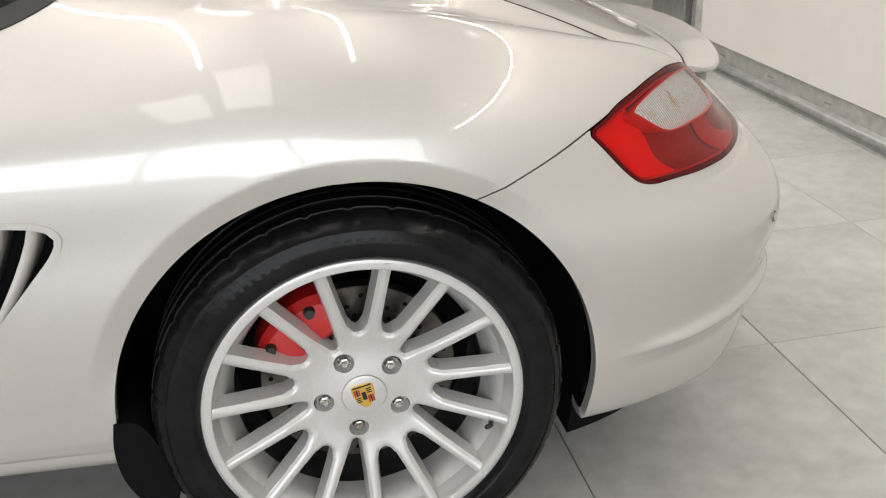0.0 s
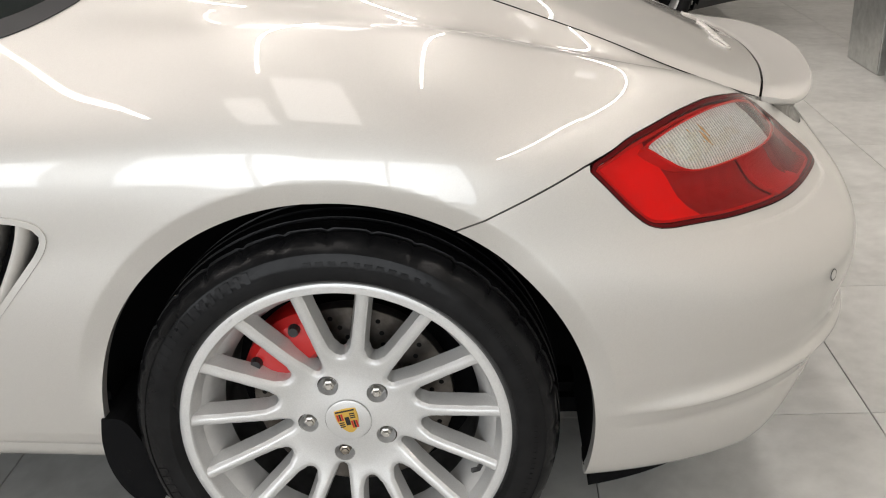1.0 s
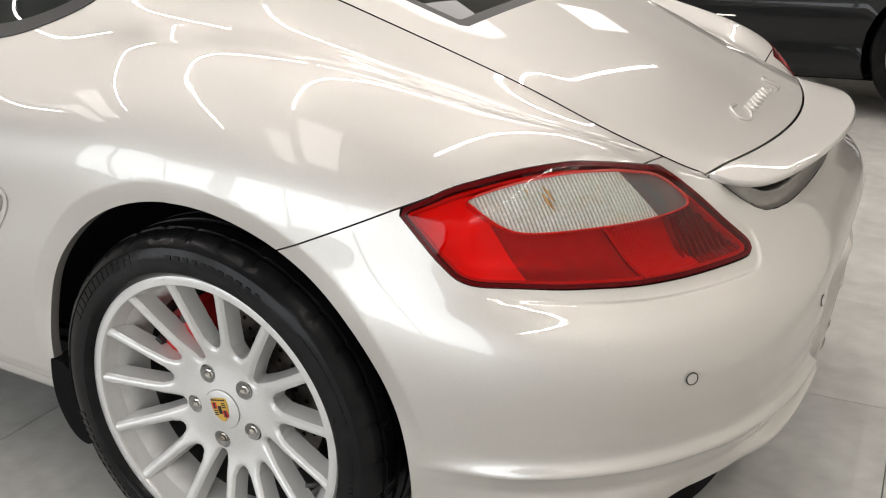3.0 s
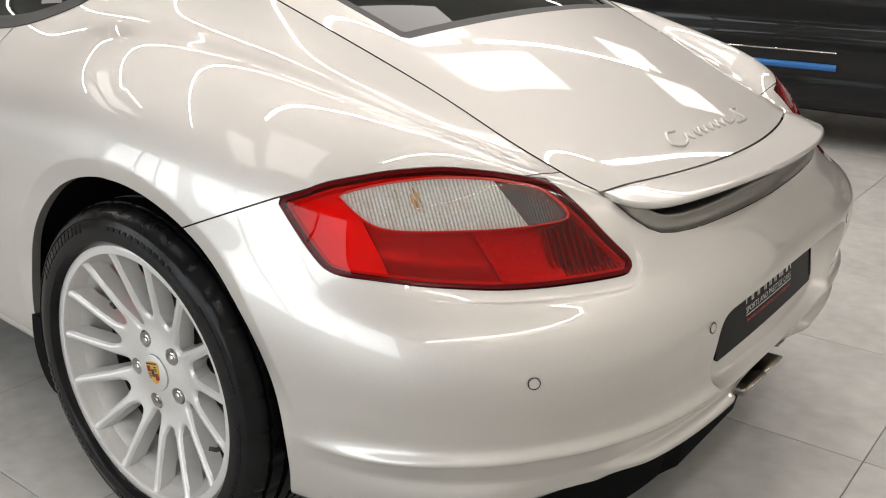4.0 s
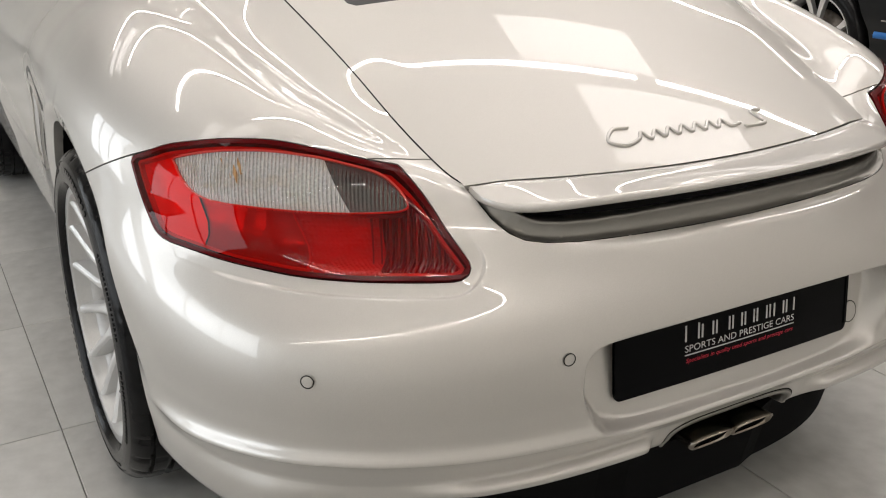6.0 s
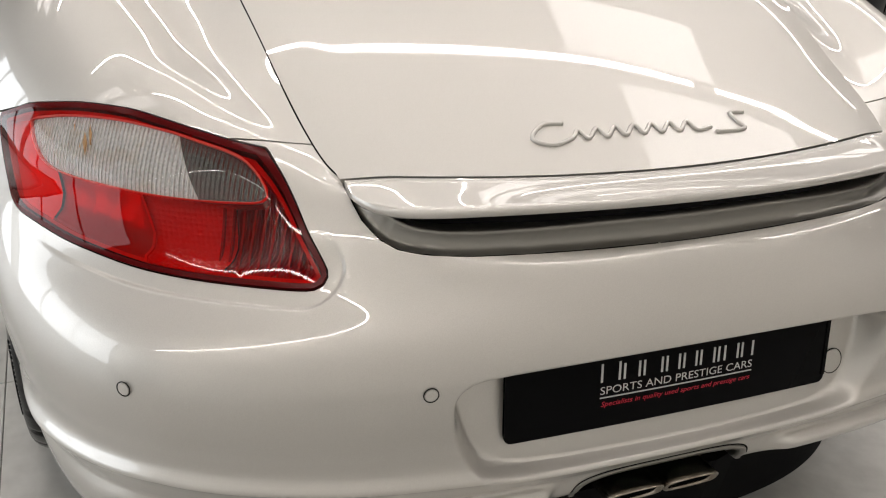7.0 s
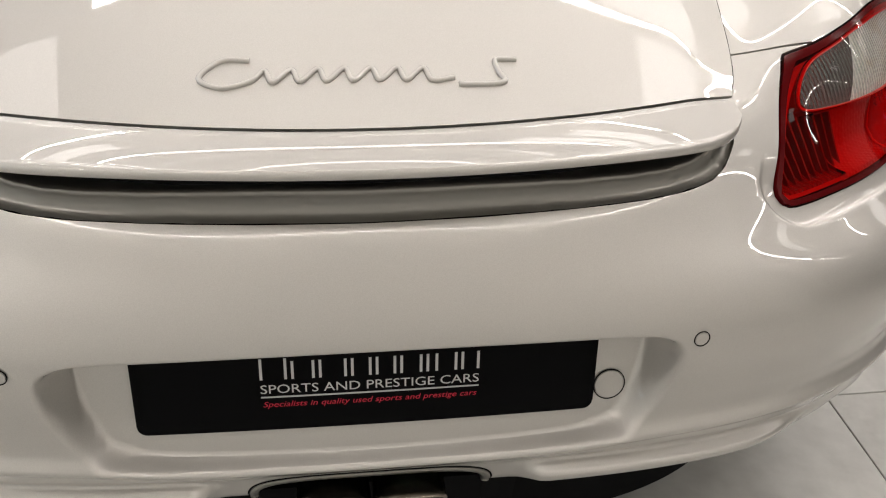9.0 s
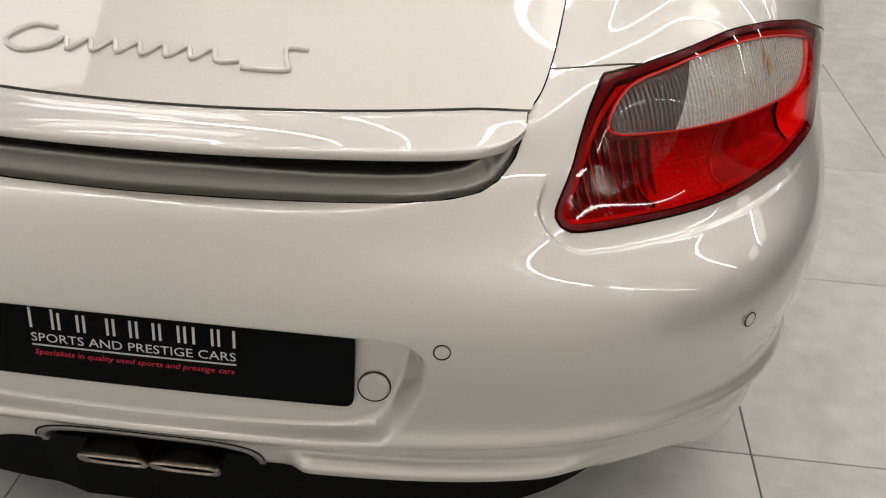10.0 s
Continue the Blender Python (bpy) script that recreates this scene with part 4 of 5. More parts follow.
def wheel(parent, at, turn, flip, spin):
    V, F = lathe([(0.2280, 0.066), (0.2330, 0.082), (0.2358, 0.0915), (0.2362, 0.0970), (0.2375, 0.0986), (0.245, 0.0992), (0.2525, 0.0988), (0.2555, 0.0955), (0.2555, 0.089), (0.250, 0.083), (0.240, 0.05), (0.238, -0.1)], 120)
    w = mesh_part("wheel", V, F, ALLOY, parent, "silver fifteen-spoke alloy wheel with a black tyre")
    w.data.set_sharp_from_angle(angle=radians(45))
    V, F = lathe([(0.2035, 0.012), (0.2090, 0.030), (0.2150, 0.048), (0.2225, 0.060), (0.2280, 0.066)], 120)
    mesh_part("rim_bed", V, F, RIMBED, w, "shaded silver rim bed behind the spokes")
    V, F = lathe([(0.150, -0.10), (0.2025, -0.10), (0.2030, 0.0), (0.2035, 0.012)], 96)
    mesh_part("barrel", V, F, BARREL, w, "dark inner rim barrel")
    tread = [(0.2560, 0.084), (0.2590, 0.098), (0.2640, 0.1045), (0.2680, 0.1095), (0.2710, 0.1120), (0.274, 0.1125), (0.287, 0.1135), (0.300, 0.111), (0.311, 0.1065), (0.3115, 0.108), (0.318, 0.104),
             (0.325, 0.097), (0.3305, 0.088), (0.3335, 0.078), (0.327, 0.0765), (0.327, 0.0705), (0.3355, 0.069), (0.337, 0.045), (0.3295, 0.0435), (0.3295, 0.0325), (0.3375, 0.031), (0.3378, 0.006),
             (0.330, 0.005), (0.330, -0.005), (0.3378, -0.006), (0.337, -0.031), (0.3295, -0.0325), (0.3295, -0.0435), (0.3365, -0.045), (0.334, -0.078), (0.325, -0.097), (0.30, -0.111), (0.262, -0.1105), (0.2425, -0.085)]
    V, F = lathe(tread, 256)
    k = len(tread)
    for i in range(256):
        for p, (r, d) in enumerate(tread):
            if 0.06 < d < 0.1 and r > 0.318 and i % 8 == 0:
                x, y, z = V[i * k + p]
                f = (r - 0.0035) / r
                V[i * k + p] = (x * f, y, z * f)
    t = mesh_part("tyre", V, F, RUBBER, w, "black low-profile tyre")
    t.data.set_sharp_from_angle(angle=radians(30))
    # moulded marks on the sidewall: plain raised bars
    V, F = [], []
    rng = random.Random(4)
    for a0, a1, r, hgt, step in ((112, 150, 0.300, 0.016, 3.1), (60, 96, 0.297, 0.007, 3.4), (14, 44, 0.298, 0.007, 1.7), (-30, 4, 0.296, 0.006, 1.9), (190, 232, 0.300, 0.016, 3.1), (250, 300, 0.297, 0.007, 2.2)):
        a = a0
        while a < a1:
            wd = step * rng.uniform(0.45, 0.7)
            base = len(V)
            for rr in (r - hgt / 2, r + hgt / 2):
                for aa in (a, a + wd):
                    ca, sa = math.cos(radians(aa)), math.sin(radians(aa))
                    d = np.interp(rr, [0.285, 0.300, 0.311], [0.1135, 0.111, 0.1065])
                    V += [(rr * ca, -(d - 0.001), rr * sa), (rr * ca, -(d + 0.0016), rr * sa)]
            q = [base + j for j in range(8)]
            F += [(q[1], q[3], q[7], q[5]), (q[0], q[1], q[5], q[4]), (q[2], q[6], q[7], q[3]), (q[0], q[2], q[3], q[1]), (q[4], q[5], q[7], q[6])]
            a += step
    tagged(mesh_part("sidewall_relief", V, F, RUBBER, t, "", False), kind="stuff")
    # one casting: fifteen spokes that flow into the hub, parted by round-ended gaps
    face_r = [0.0368, 0.046, 0.055, 0.064, 0.083, 0.092, 0.104, 0.118, 0.130, 0.148, 0.175, 0.205, 0.230, 0.2405, 0.2475]
    face_d = [0.0600, 0.0585, 0.0570, 0.0558, 0.0552, 0.0562, 0.0590, 0.0632, 0.0672, 0.0722, 0.0790, 0.0866, 0.0932, 0.0975, 0.0998]
    wide = [(0.112, 0.0124), (0.128, 0.0166), (0.150, 0.0221), (0.200, 0.0333), (0.228, 0.0389), (0.27, 0.0450)]
    deep_gap = [(0.0900, 0.0), (0.0912, 0.0042), (0.0945, 0.0072), (0.101, 0.0092)] + wide
    high_gap = [(0.1120, 0.0), (0.1132, 0.0056), (0.1170, 0.0100), (0.1230, 0.0132)] + wide[1:]
    deep_gap, high_gap = (g + [(a, -b) for a, b in g[:0:-1]] for g in (deep_gap, high_gap))

    def gap_field(r, a):
        """Distance from the gaps' edges; every third gap, outside a wheel nut, reaches in deeper."""
        third = radians(72)
        a = (a + third / 2) % third - third / 2
        c = np.abs(a)
        high, deep = c - radians(12), c - radians(36)
        return np.minimum(poly_distance(r * np.cos(high), r * np.sin(high), high_gap), poly_distance(r * np.cos(deep), r * np.sin(deep), deep_gap))

    def casting(r, a):
        """Depth of the painted face, rolled over towards the gaps."""
        e = np.clip(gap_field(r, a), 0, 1)
        roll = 0.0062 * np.clip(1 - e / 0.0085, 0, 1) ** 2
        swell = 0.0016 * np.clip(1 - e / 0.013, 0, 1) * smoothstep(0.13, 0.10, r)
        return hermite(face_r, face_d, r.ravel()).reshape(r.shape) - roll - swell

    kinds = []
    for k in range(3):
        rr, aa = np.meshgrid(np.r_[np.linspace(0.084, 0.130, 30)[:-1], np.linspace(0.130, 0.2478, 30)], np.radians(np.linspace(24 * k - 12, 24 * k + 12, 41)), indexing="ij")
        dd = casting(rr, aa)
        P = np.stack([rr * np.cos(aa), -dd, rr * np.sin(aa)], -1).reshape(-1, 3)
        lean = np.sign(aa - radians(24 * k)) * 0.16
        N = np.stack([np.sin(aa) * lean, -np.ones_like(aa), -np.cos(aa) * lean], -1).reshape(-1, 3)
        blank = Skin(P, N, [f[::-1] for f in grid_faces(*rr.shape)])
        kinds.append(blank.cut(lambda V: gap_field(np.hypot(V[:, 0], V[:, 2]), np.arctan2(V[:, 2], V[:, 0]))))
    made = []
    for i in range(15):
        if i < 3:
            s = kinds[i].build("spoke", ALLOY, w, 0.030)
            made.append(s.data)
        else:
            s = new("spoke", made[i % 3])
            s.parent = w
        s.rotation_euler = (0, -radians(72 * (i // 3) + spin), 0)
    radii = np.linspace(0.0368, 0.084, 18)
    turn_a = np.radians(np.arange(361))
    rr, aa = np.meshgrid(radii, turn_a, indexing="ij")
    dd = casting(rr, aa - radians(spin))
    P = np.stack([rr * np.cos(aa), -dd, rr * np.sin(aa)], -1).reshape(-1, 3)
    plate = Skin(P, [(0, -1, 0)] * len(P), [f[::-1] for f in grid_faces(*rr.shape)])
    spots = [(0.065 * math.cos(radians(spin + 36 + 72 * i)), 0.065 * math.sin(radians(spin + 36 + 72 * i))) for i in range(5)]
    plate = plate.cut(lambda V: np.min([np.hypot(V[:, 0] - sx, V[:, 2] - sz) for sx, sz in spots], axis=0) - 0.0162)
    h = plate.build("hub", ALLOY, w, 0.0)
    V, F = lathe([(0.0368, 0.05), (0.0366, 0.0590), (0.0358, 0.0590), (0.0355, 0.0625), (0.033, 0.0638), (0.0, 0.0645)], 60)
    h = mesh_part("centre_cap", V, F, ALLOY, w)
    h.data.set_sharp_from_angle(angle=radians(40))
    for i, (sx, sz) in enumerate(spots):
        V, F = lathe([(0.0, 0.0360), (0.0128, 0.0360), (0.0146, 0.038), (0.0162, 0.0570)], 24)
        p = mesh_part("nut_pocket", V, F, ALLOY, w)
        p.location = (sx, 0, sz)
        V, F = lathe([(0.0, 0.0590), (0.0042, 0.0590), (0.0060, 0.0578), (0.0062, 0.0545), (0.0088, 0.0535), (0.0100, 0.049), (0.0106, 0.036)], 6)
        p = mesh_part("wheel_nut", V, F, CHROME if i != 3 else TANK, w, "", False)
        p.location = (sx, 0, sz)
    # enamel shield on the cap
    out = round_outline([(-0.0175, 0.021), (-0.0185, 0.004), (-0.012, -0.014), (0, -0.024), (0.012, -0.014), (0.0185, 0.004), (0.0175, 0.021), (0.0, 0.0235)], 2, keep=(0, 6))
    V = [(x, -0.0642, z) for x, z in out] + [(x * 0.92, -0.0662, z * 0.92) for x, z in out]
    n = len(out)
    F = [(i, (i + 1) % n, n + (i + 1) % n, n + i) for i in range(n)] + [tuple(range(n, 2 * n))]
    c = mesh_part("cap_emblem", V, F, GOLD, w, "gold shield with red and black fields", False)
    stripes = [(x0, x0 + 0.0028, z0, z1, m) for xs, z0, z1 in ((-0.0150, 0.0035, 0.0150), (0.0048, -0.0125, 0.0005)) for x0, m in zip((xs, xs + 0.0034, xs + 0.0068), (REDE, BLKE, REDE))]
    antlers = [(x0, x0 + 0.0080, z0, z0 + 0.0018, BLKE) for x0, zs in ((0.0055, 0.0050), (-0.0140, -0.0085)) for z0 in (zs, zs + 0.0036, zs + 0.0072)]
    for x0, x1, z0, z1, m in stripes + antlers + [(-0.0035, 0.0035, -0.0060, 0.0085, BLKE), (-0.0150, 0.0150, 0.0180, 0.0205, BLKE)]:
        part("emblem_field", box_bm((x0, -0.0668, z0), (x1, -0.0655, z1)), m, c)
    c.rotation_euler = (0, radians(-12), 0)
    # brakes
    V, F = lathe([(0.075, -0.035), (0.165, -0.035), (0.166, -0.034), (0.166, -0.008), (0.165, -0.007), (0.100, -0.007), (0.098, 0.010), (0.06, 0.012)], 80)
    bd = mesh_part("brake_disc", V, F, DISC, w, "drilled steel brake disc")
    bd.data.set_sharp_from_angle(angle=radians(35))
    bm = bmesh.new()
    for i in range(24):
        for j in range(3):
            a = radians(15 * i + 5 * j)
            r = 0.113 + 0.018 * j
            bmesh.ops.create_circle(bm, cap_ends=True, segments=10, radius=0.0042, matrix=Matrix.Translation((r * math.cos(a), -(-0.0062), r * math.sin(a))) @ Matrix.Rotation(radians(90), 4, "X"))
    tagged(part("disc_drilling", bm, SEAM, bd), kind="stuff")
    V, F = [], []
    for i in range(13):
        a = radians(108 + 46 * i / 12) if flip < 0 else radians(72 - 46 * i / 12)
        e = 0.006 * (abs(i - 6) / 6) ** 3
        for r, d in ((0.105 + e, -0.03), (0.105 + e, 0.024), (0.115 + e, 0.036), (0.145, 0.040), (0.178 - e, 0.036), (0.190 - e, 0.022), (0.192 - e, -0.03)):
            V.append((r * math.cos(a), -d, r * math.sin(a)))
    F = grid_faces(13, 7) + [tuple(range(7))[::-1], tuple(12 * 7 + i for i in range(7))]
    cal = mesh_part("brake_caliper", V, F, CALIPER, w, "red brake caliper")
    cal.data.set_sharp_from_angle(angle=radians(35))
    for a, r in ((116, 0.17), (146, 0.17), (131, 0.13)):
        a = radians(a if flip < 0 else 180 - a)
        bm = bmesh.new()
        bmesh.ops.create_cone(bm, cap_ends=True, segments=12, radius1=0.010, radius2=0.008, depth=0.012, matrix=Matrix.Translation((r * math.cos(a), -0.043, r * math.sin(a))) @ Matrix.Rotation(radians(90), 4, "X"))
        part("caliper_bolt", bm, BLACK, cal)
    # plain black disc closing the wheel's inner end
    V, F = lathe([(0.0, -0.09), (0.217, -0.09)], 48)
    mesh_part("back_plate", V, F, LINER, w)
    V, F = sweep([(0.205, -0.07, -0.075), (0.199, -0.092, -0.073), (0.190, -0.100, -0.070)], 0.0042, 8)
    mesh_part("valve", V, F, BLACK, w)
    # nineteen-inch rim: spread the casting, not the tyre
    done = set()
    for o in [w] + [c for c in w.children_recursive]:
        if o.name.startswith(("tyre", "sidewall", "brake", "disc", "caliper")) or o.data.name in done:
            continue
        done.add(o.data.name)
        o.data.transform(Matrix.Diagonal((1.03, 1.0, 1.03, 1.0)))
    w.location = at
    w.rotation_euler = (0, 0, radians(turn))
    return w


def wheel_copy(w, at, turn):
    c = w.copy()
    scene.collection.objects.link(c)
    c.location, c.rotation_euler = at, (0, 0, radians(turn))
    for o in w.children:
        k = o.copy()
        scene.collection.objects.link(k)
        k.parent = c
        for o2 in o.children:
            k2 = o2.copy()
            scene.collection.objects.link(k2)
            k2.parent = k
    return c


w_rl = wheel(coupe, (0.008, -0.764, 0.338), 0, -1, 7.0)
w_rr = wheel_copy(w_rl, (0.008, 0.764, 0.338), 180)
w_fl = wheel_copy(w_rl, (-2.405, -0.745, 0.338), 0)
w_fr = wheel_copy(w_rl, (-2.405, 0.745, 0.338), 180)

# wheel housings
for x, yo, r in ((0.008, 0.852, 0.394), (-2.405, 0.845, 0.372)):
    for side in (-1, 1):
        V, F = [], []
        for i in range(33):
            a = radians(-17 + 214 * i / 32)
            tuck = 0.045 if i < 5 or i > 27 else 0.0
            for rr, y in ((r, yo - 0.012 - tuck), (r + 0.004, yo - 0.05 - tuck), (r, 0.50), (0.1, 0.50)):
                V.append((x + rr * math.cos(a), side * y, 0.338 + rr * math.sin(a)))
        mesh_part("wheel_liner", V, grid_faces(33, 4), LINER, coupe, "black wheel arch liner")
for side in (-1, 1):
    tongue = round_outline([(-0.384, 0.360), (-0.392, 0.315), (-0.388, 0.262), (-0.368, 0.215), (-0.340, 0.190), (-0.312, 0.190), (-0.300, 0.225), (-0.318, 0.300), (-0.345, 0.362)], 2, keep=(0,))
    k = len(tongue)
    V = [(x, side * y, z) for y, grow in ((0.838, 0), (0.846, 0.0), (0.70, 0)) for x, z in tongue]
    F = [(i, (i + 1) % k, k + (i + 1) % k, k + i) for i in range(k)] + [(i, (i + 1) % k, 2 * k + (i + 1) % k, 2 * k + i) for i in range(k)] + [tuple(range(k, 2 * k))]
    mesh_part("mud_flap", V, F, LINER, coupe, "black plastic flap ahead of the rear wheel", False)
part("underbody", box_bm((-3.0, -0.58, 0.17), (0.62, 0.58, 0.235), 0.02), LINER, coupe)
# added black tray: makes the deep shade on the floor under the tail
curve = [(x * 0.975, y * 0.93) for x, y, z in RAILS[0] if x > 0.43]
plan = curve[::3] + [(x, -y) for x, y in curve[::3][::-1]]
k = len(plan)
mesh_part("rear_undertray", [(x * 0.95, y * 0.97, 0.10) for x, y in plan] + [(x * 0.985, y * 0.985, 0.240) for x, y in plan], [tuple(range(k)), tuple(range(2 * k - 1, k - 1, -1))] + [(i, k + i, k + (i + 1) % k, (i + 1) % k) for i in range(k)], LINER, coupe, "black tray standing in for the shade under the tail", False)


# ---- small fittings on the tail
def tail_x(y, z):
    d = np.hypot(sheet.V[:, 1] - y, sheet.V[:, 2] - z) + (sheet.V[:, 0] < 0.5) * 9
    i = int(np.argmin(d))
    return float(sheet.V[i, 0]), sheet.N[i]


def disc_on(name, y, z, r, parent, label, seat=None):
    x, n = seat or tail_x(y, z)
    m = Matrix.Translation((x, y, z)) @ Vector(n).to_track_quat("Z", "Y").to_matrix().to_4x4()
    ring = bmesh.new()
    k = 28
    for rr, h in ((r + 0.0006, 0.0002), (r + 0.0006, 0.0009), (r - 0.0006, 0.0009), (r - 0.0006, 0.0002)):
        for i in range(k):
            ring.verts.new(m @ Vector((rr * math.cos(2 * math.pi * i / k), rr * math.sin(2 * math.pi * i / k), h)))
    ring.verts.ensure_lookup_table()
    for q in range(3):
        for i in range(k):
            ring.faces.new([ring.verts[q * k + i], ring.verts[q * k + (i + 1) % k], ring.verts[(q + 1) * k + (i + 1) % k], ring.verts[(q + 1) * k + i]])
    o = part(name, ring, SEAM, parent, label)
    cap = bmesh.new()
    bmesh.ops.create_cone(cap, cap_ends=True, segments=28, radius1=r - 0.001, radius2=r - 0.0016, depth=0.003, matrix=m @ Matrix.Translation((0, 0, -0.0002)))
    part("cap", cap, PAINT, o)


for y, z in ((-0.717, 0.521), (-0.380, 0.526), (0.366, 0.527), (0.717, 0.521)):
    disc_on("parking_sensor", y, z, 0.0092, coupe, "round painted parking sensor")
disc_on("towing_eye_cover", 0.285, 0.430, 0.0195, coupe, "round painted towing eye cover", (0.8625, (1, 0.057, 0.20)))

# number board
board = thing("number_board", "black dealer board with white and red print on the bumper", "sign")


def board_x(y, z):
    return 0.874 - 0.11 * (z - 0.46) - 0.06 * y * y


def board_plate(y0, y1, z0, z1, out, thick, n=24, corner=0.0):
    """A bowed bar or plate; corner rounds the two lower corners."""
    bm = bmesh.new()
    rows = []
    ys = [y0 + (y1 - y0) * i / n for i in range(n + 1)]
    if corner:
        ys = sorted(ys + [e + s * corner * (1 - math.cos(k * math.pi / 10)) for e, s in ((y0, 1), (y1, -1)) for k in range(1, 6)])
    for y in ys:
        a = min(y - y0, y1 - y)
        low = z0 + (corner - math.sqrt(max(corner ** 2 - (corner - a) ** 2, 0)) if a < corner else 0.0)
        rows.append([bm.verts.new((board_x(y, z) + o, y, z)) for z, o in ((low, out - thick), (low, out), (z1, out), (z1, out - thick))])
    for a, b in zip(rows, rows[1:]):
        for j in range(4):
            bm.faces.new((a[j], b[j], b[(j + 1) % 4], a[(j + 1) % 4]))
    bm.faces.new(rows[0])
    bm.faces.new(rows[-1])
    return bm


part("plate", board_plate(-0.2625, 0.2625, 0.4060, 0.5200, 0.0, 0.004, corner=0.011), PLATE, board)
part("surround", board_plate(-0.2625, -0.2565, 0.4185, 0.5215, 0.0015, 0.0065, n=2), PLATE, board)
part("surround", board_plate(0.2565, 0.2625, 0.4185, 0.5215, 0.0015, 0.0065, n=2), PLATE, board)
# the dealer's name as plain bars
LETTER = [0.030, 0.026, 0.031, 0.023, 0.023, 0.025, 0.0055, 0.025, 0.021]
y = -0.1235
gap = (0.247 - sum(LETTER)) / (len(LETTER) - 1)
for i, wd in enumerate(LETTER):
    for off in ((0.0, wd - 0.0030) if wd > 0.01 else (0.0,)):
        part("print_bar", board_plate(y + off, y + off + 0.0030, 0.4735, 0.496 + (0.004 if i == 0 else 0), 0.0009, 0.0012, 1), WHITEINK, board)
    y += wd + gap
part("underline", board_plate(-0.1235, 0.1235, 0.4497, 0.4513, 0.0009, 0.0012, n=12), WHITEINK, board)


def text_on_board(name, words, width, z, material, shear=0.0):
    cu = bpy.data.curves.new(name, "FONT")
    cu.body, cu.align_x, cu.extrude, cu.shear = words, "CENTER", 0.0, shear
    cu.resolution_u = 3
    tmp = bpy.data.objects.new(name, cu)
    scene.collection.objects.link(tmp)
    me = bpy.data.meshes.new_from_object(tmp.evaluated_get(bpy.context.evaluated_depsgraph_get()))
    bpy.data.objects.remove(tmp)
    co = np.array([v.co[:] for v in me.vertices])
    k = width / (co[:, 0].max() - co[:, 0].min())
    mid = (co[:, 0].max() + co[:, 0].min()) / 2
    for v in me.vertices:
        yy, zz = (v.co.x - mid) * k, z + v.co.y * k * 0.86
        v.co = (board_x(yy, zz) + 0.0007, yy, zz)
    me.materials.clear()
    me.materials.append(material)
    ob = new(name, me)
    ob.parent = board
    return ob


text_on_board("print_line", "SPORTS AND PRESTIGE CARS", 0.247, 0.4555, WHITEINK)
text_on_board("print_line", "Specialists in quality used sports and prestige cars", 0.243, 0.4375, REDINK, 0.25)

# script badge on the hatch: a flowing raised line
def on_lid(x, y, lift):
    return (x, y, float(lid_z(x, y)) + lift)


def script(points, n=12):
    keys = np.arange(len(points))
    c = hermite(keys, np.array(points, float), np.linspace(0, len(points) - 1, (len(points) - 1) * n))
    # y across, h up the slope
    return [on_lid(0.735 - h * 0.92, yy, 0.0012) for yy, h in c]


badge = thing("script_badge", "silver raised script badge on the hatch", "badge")
WAVE = [(-0.120, 0.042), (-0.150, 0.044), (-0.174, 0.020), (-0.150, 0.004), (-0.118, 0.012)]
for k in range(7):
    WAVE += [(-0.104 + 0.029 * k, 0.026), (-0.095 + 0.029 * k, 0.008)]
WAVE += [(0.104, 0.012)]
V, F = sweep(script(WAVE, 6), 0.0033, 8)
mesh_part("script", V, F, PAINT, badge)
V, F = sweep(script([(0.178, 0.042), (0.154, 0.040), (0.156, 0.022), (0.158, 0.006), (0.108, 0.002)], 8), 0.0034, 8)
mesh_part("script", V, F, PAINT, badge)

# exhaust: an opening rounded above, with a turned-in satin bezel
def tail_at(z):
    return float(np.interp(z, [0.287, 0.300, 0.317, 0.3345, 0.350], [0.862, 0.8715, 0.8770, 0.883, 0.895]))


ARC = 56


def arch_of(grow):
    """Points over the opening, from foot to foot: flat above, rounded at the ends."""
    out = [(0.149 + grow, 0.2845)]
    for i in range(ARC - 2):
        t = math.pi * i / (ARC - 3)
        c, q = math.cos(t), math.sin(t)
        out.append((math.copysign(abs(c) ** 0.46, c) * (0.149 + grow), 0.287 + abs(q) ** 0.58 * (0.0465 + grow)))
    return out + [(-0.149 - grow, 0.2845)]


def band(rings):
    """A strip over the opening; rings of (growth, distance out of the bumper's face)."""
    V = [(tail_at(z) + out, y, z) for grow, out in rings for y, z in arch_of(grow)]
    return V, [(k * ARC + i, k * ARC + i + 1, (k + 1) * ARC + i + 1, (k + 1) * ARC + i) for k in range(len(rings) - 1) for i in range(ARC - 1)]


mesh_part("exhaust_seam", *band(((0.0010, -0.010), (0.0008, 0.0006), (-0.0012, 0.0006), (-0.0014, -0.010))), SEAM, coupe, "dark joint round the exhaust trim")
mesh_part("exhaust_trim", *band(((-0.0014, -0.010), (-0.0016, 0.0008), (-0.0026, 0.0022), (-0.0060, 0.0026), (-0.0095, 0.0020), (-0.0112, 0.0004), (-0.0122, -0.008), (-0.0132, -0.030))), STRIP, coupe, "satin silver trim round the exhaust opening")
V, F = band(((-0.0130, -0.028), (-0.0130, -0.075), (-0.014, -0.22)))
mesh_part("exhaust_well", V, F + [tuple(range(2 * ARC, 3 * ARC))], LINER, coupe, "black exhaust opening")
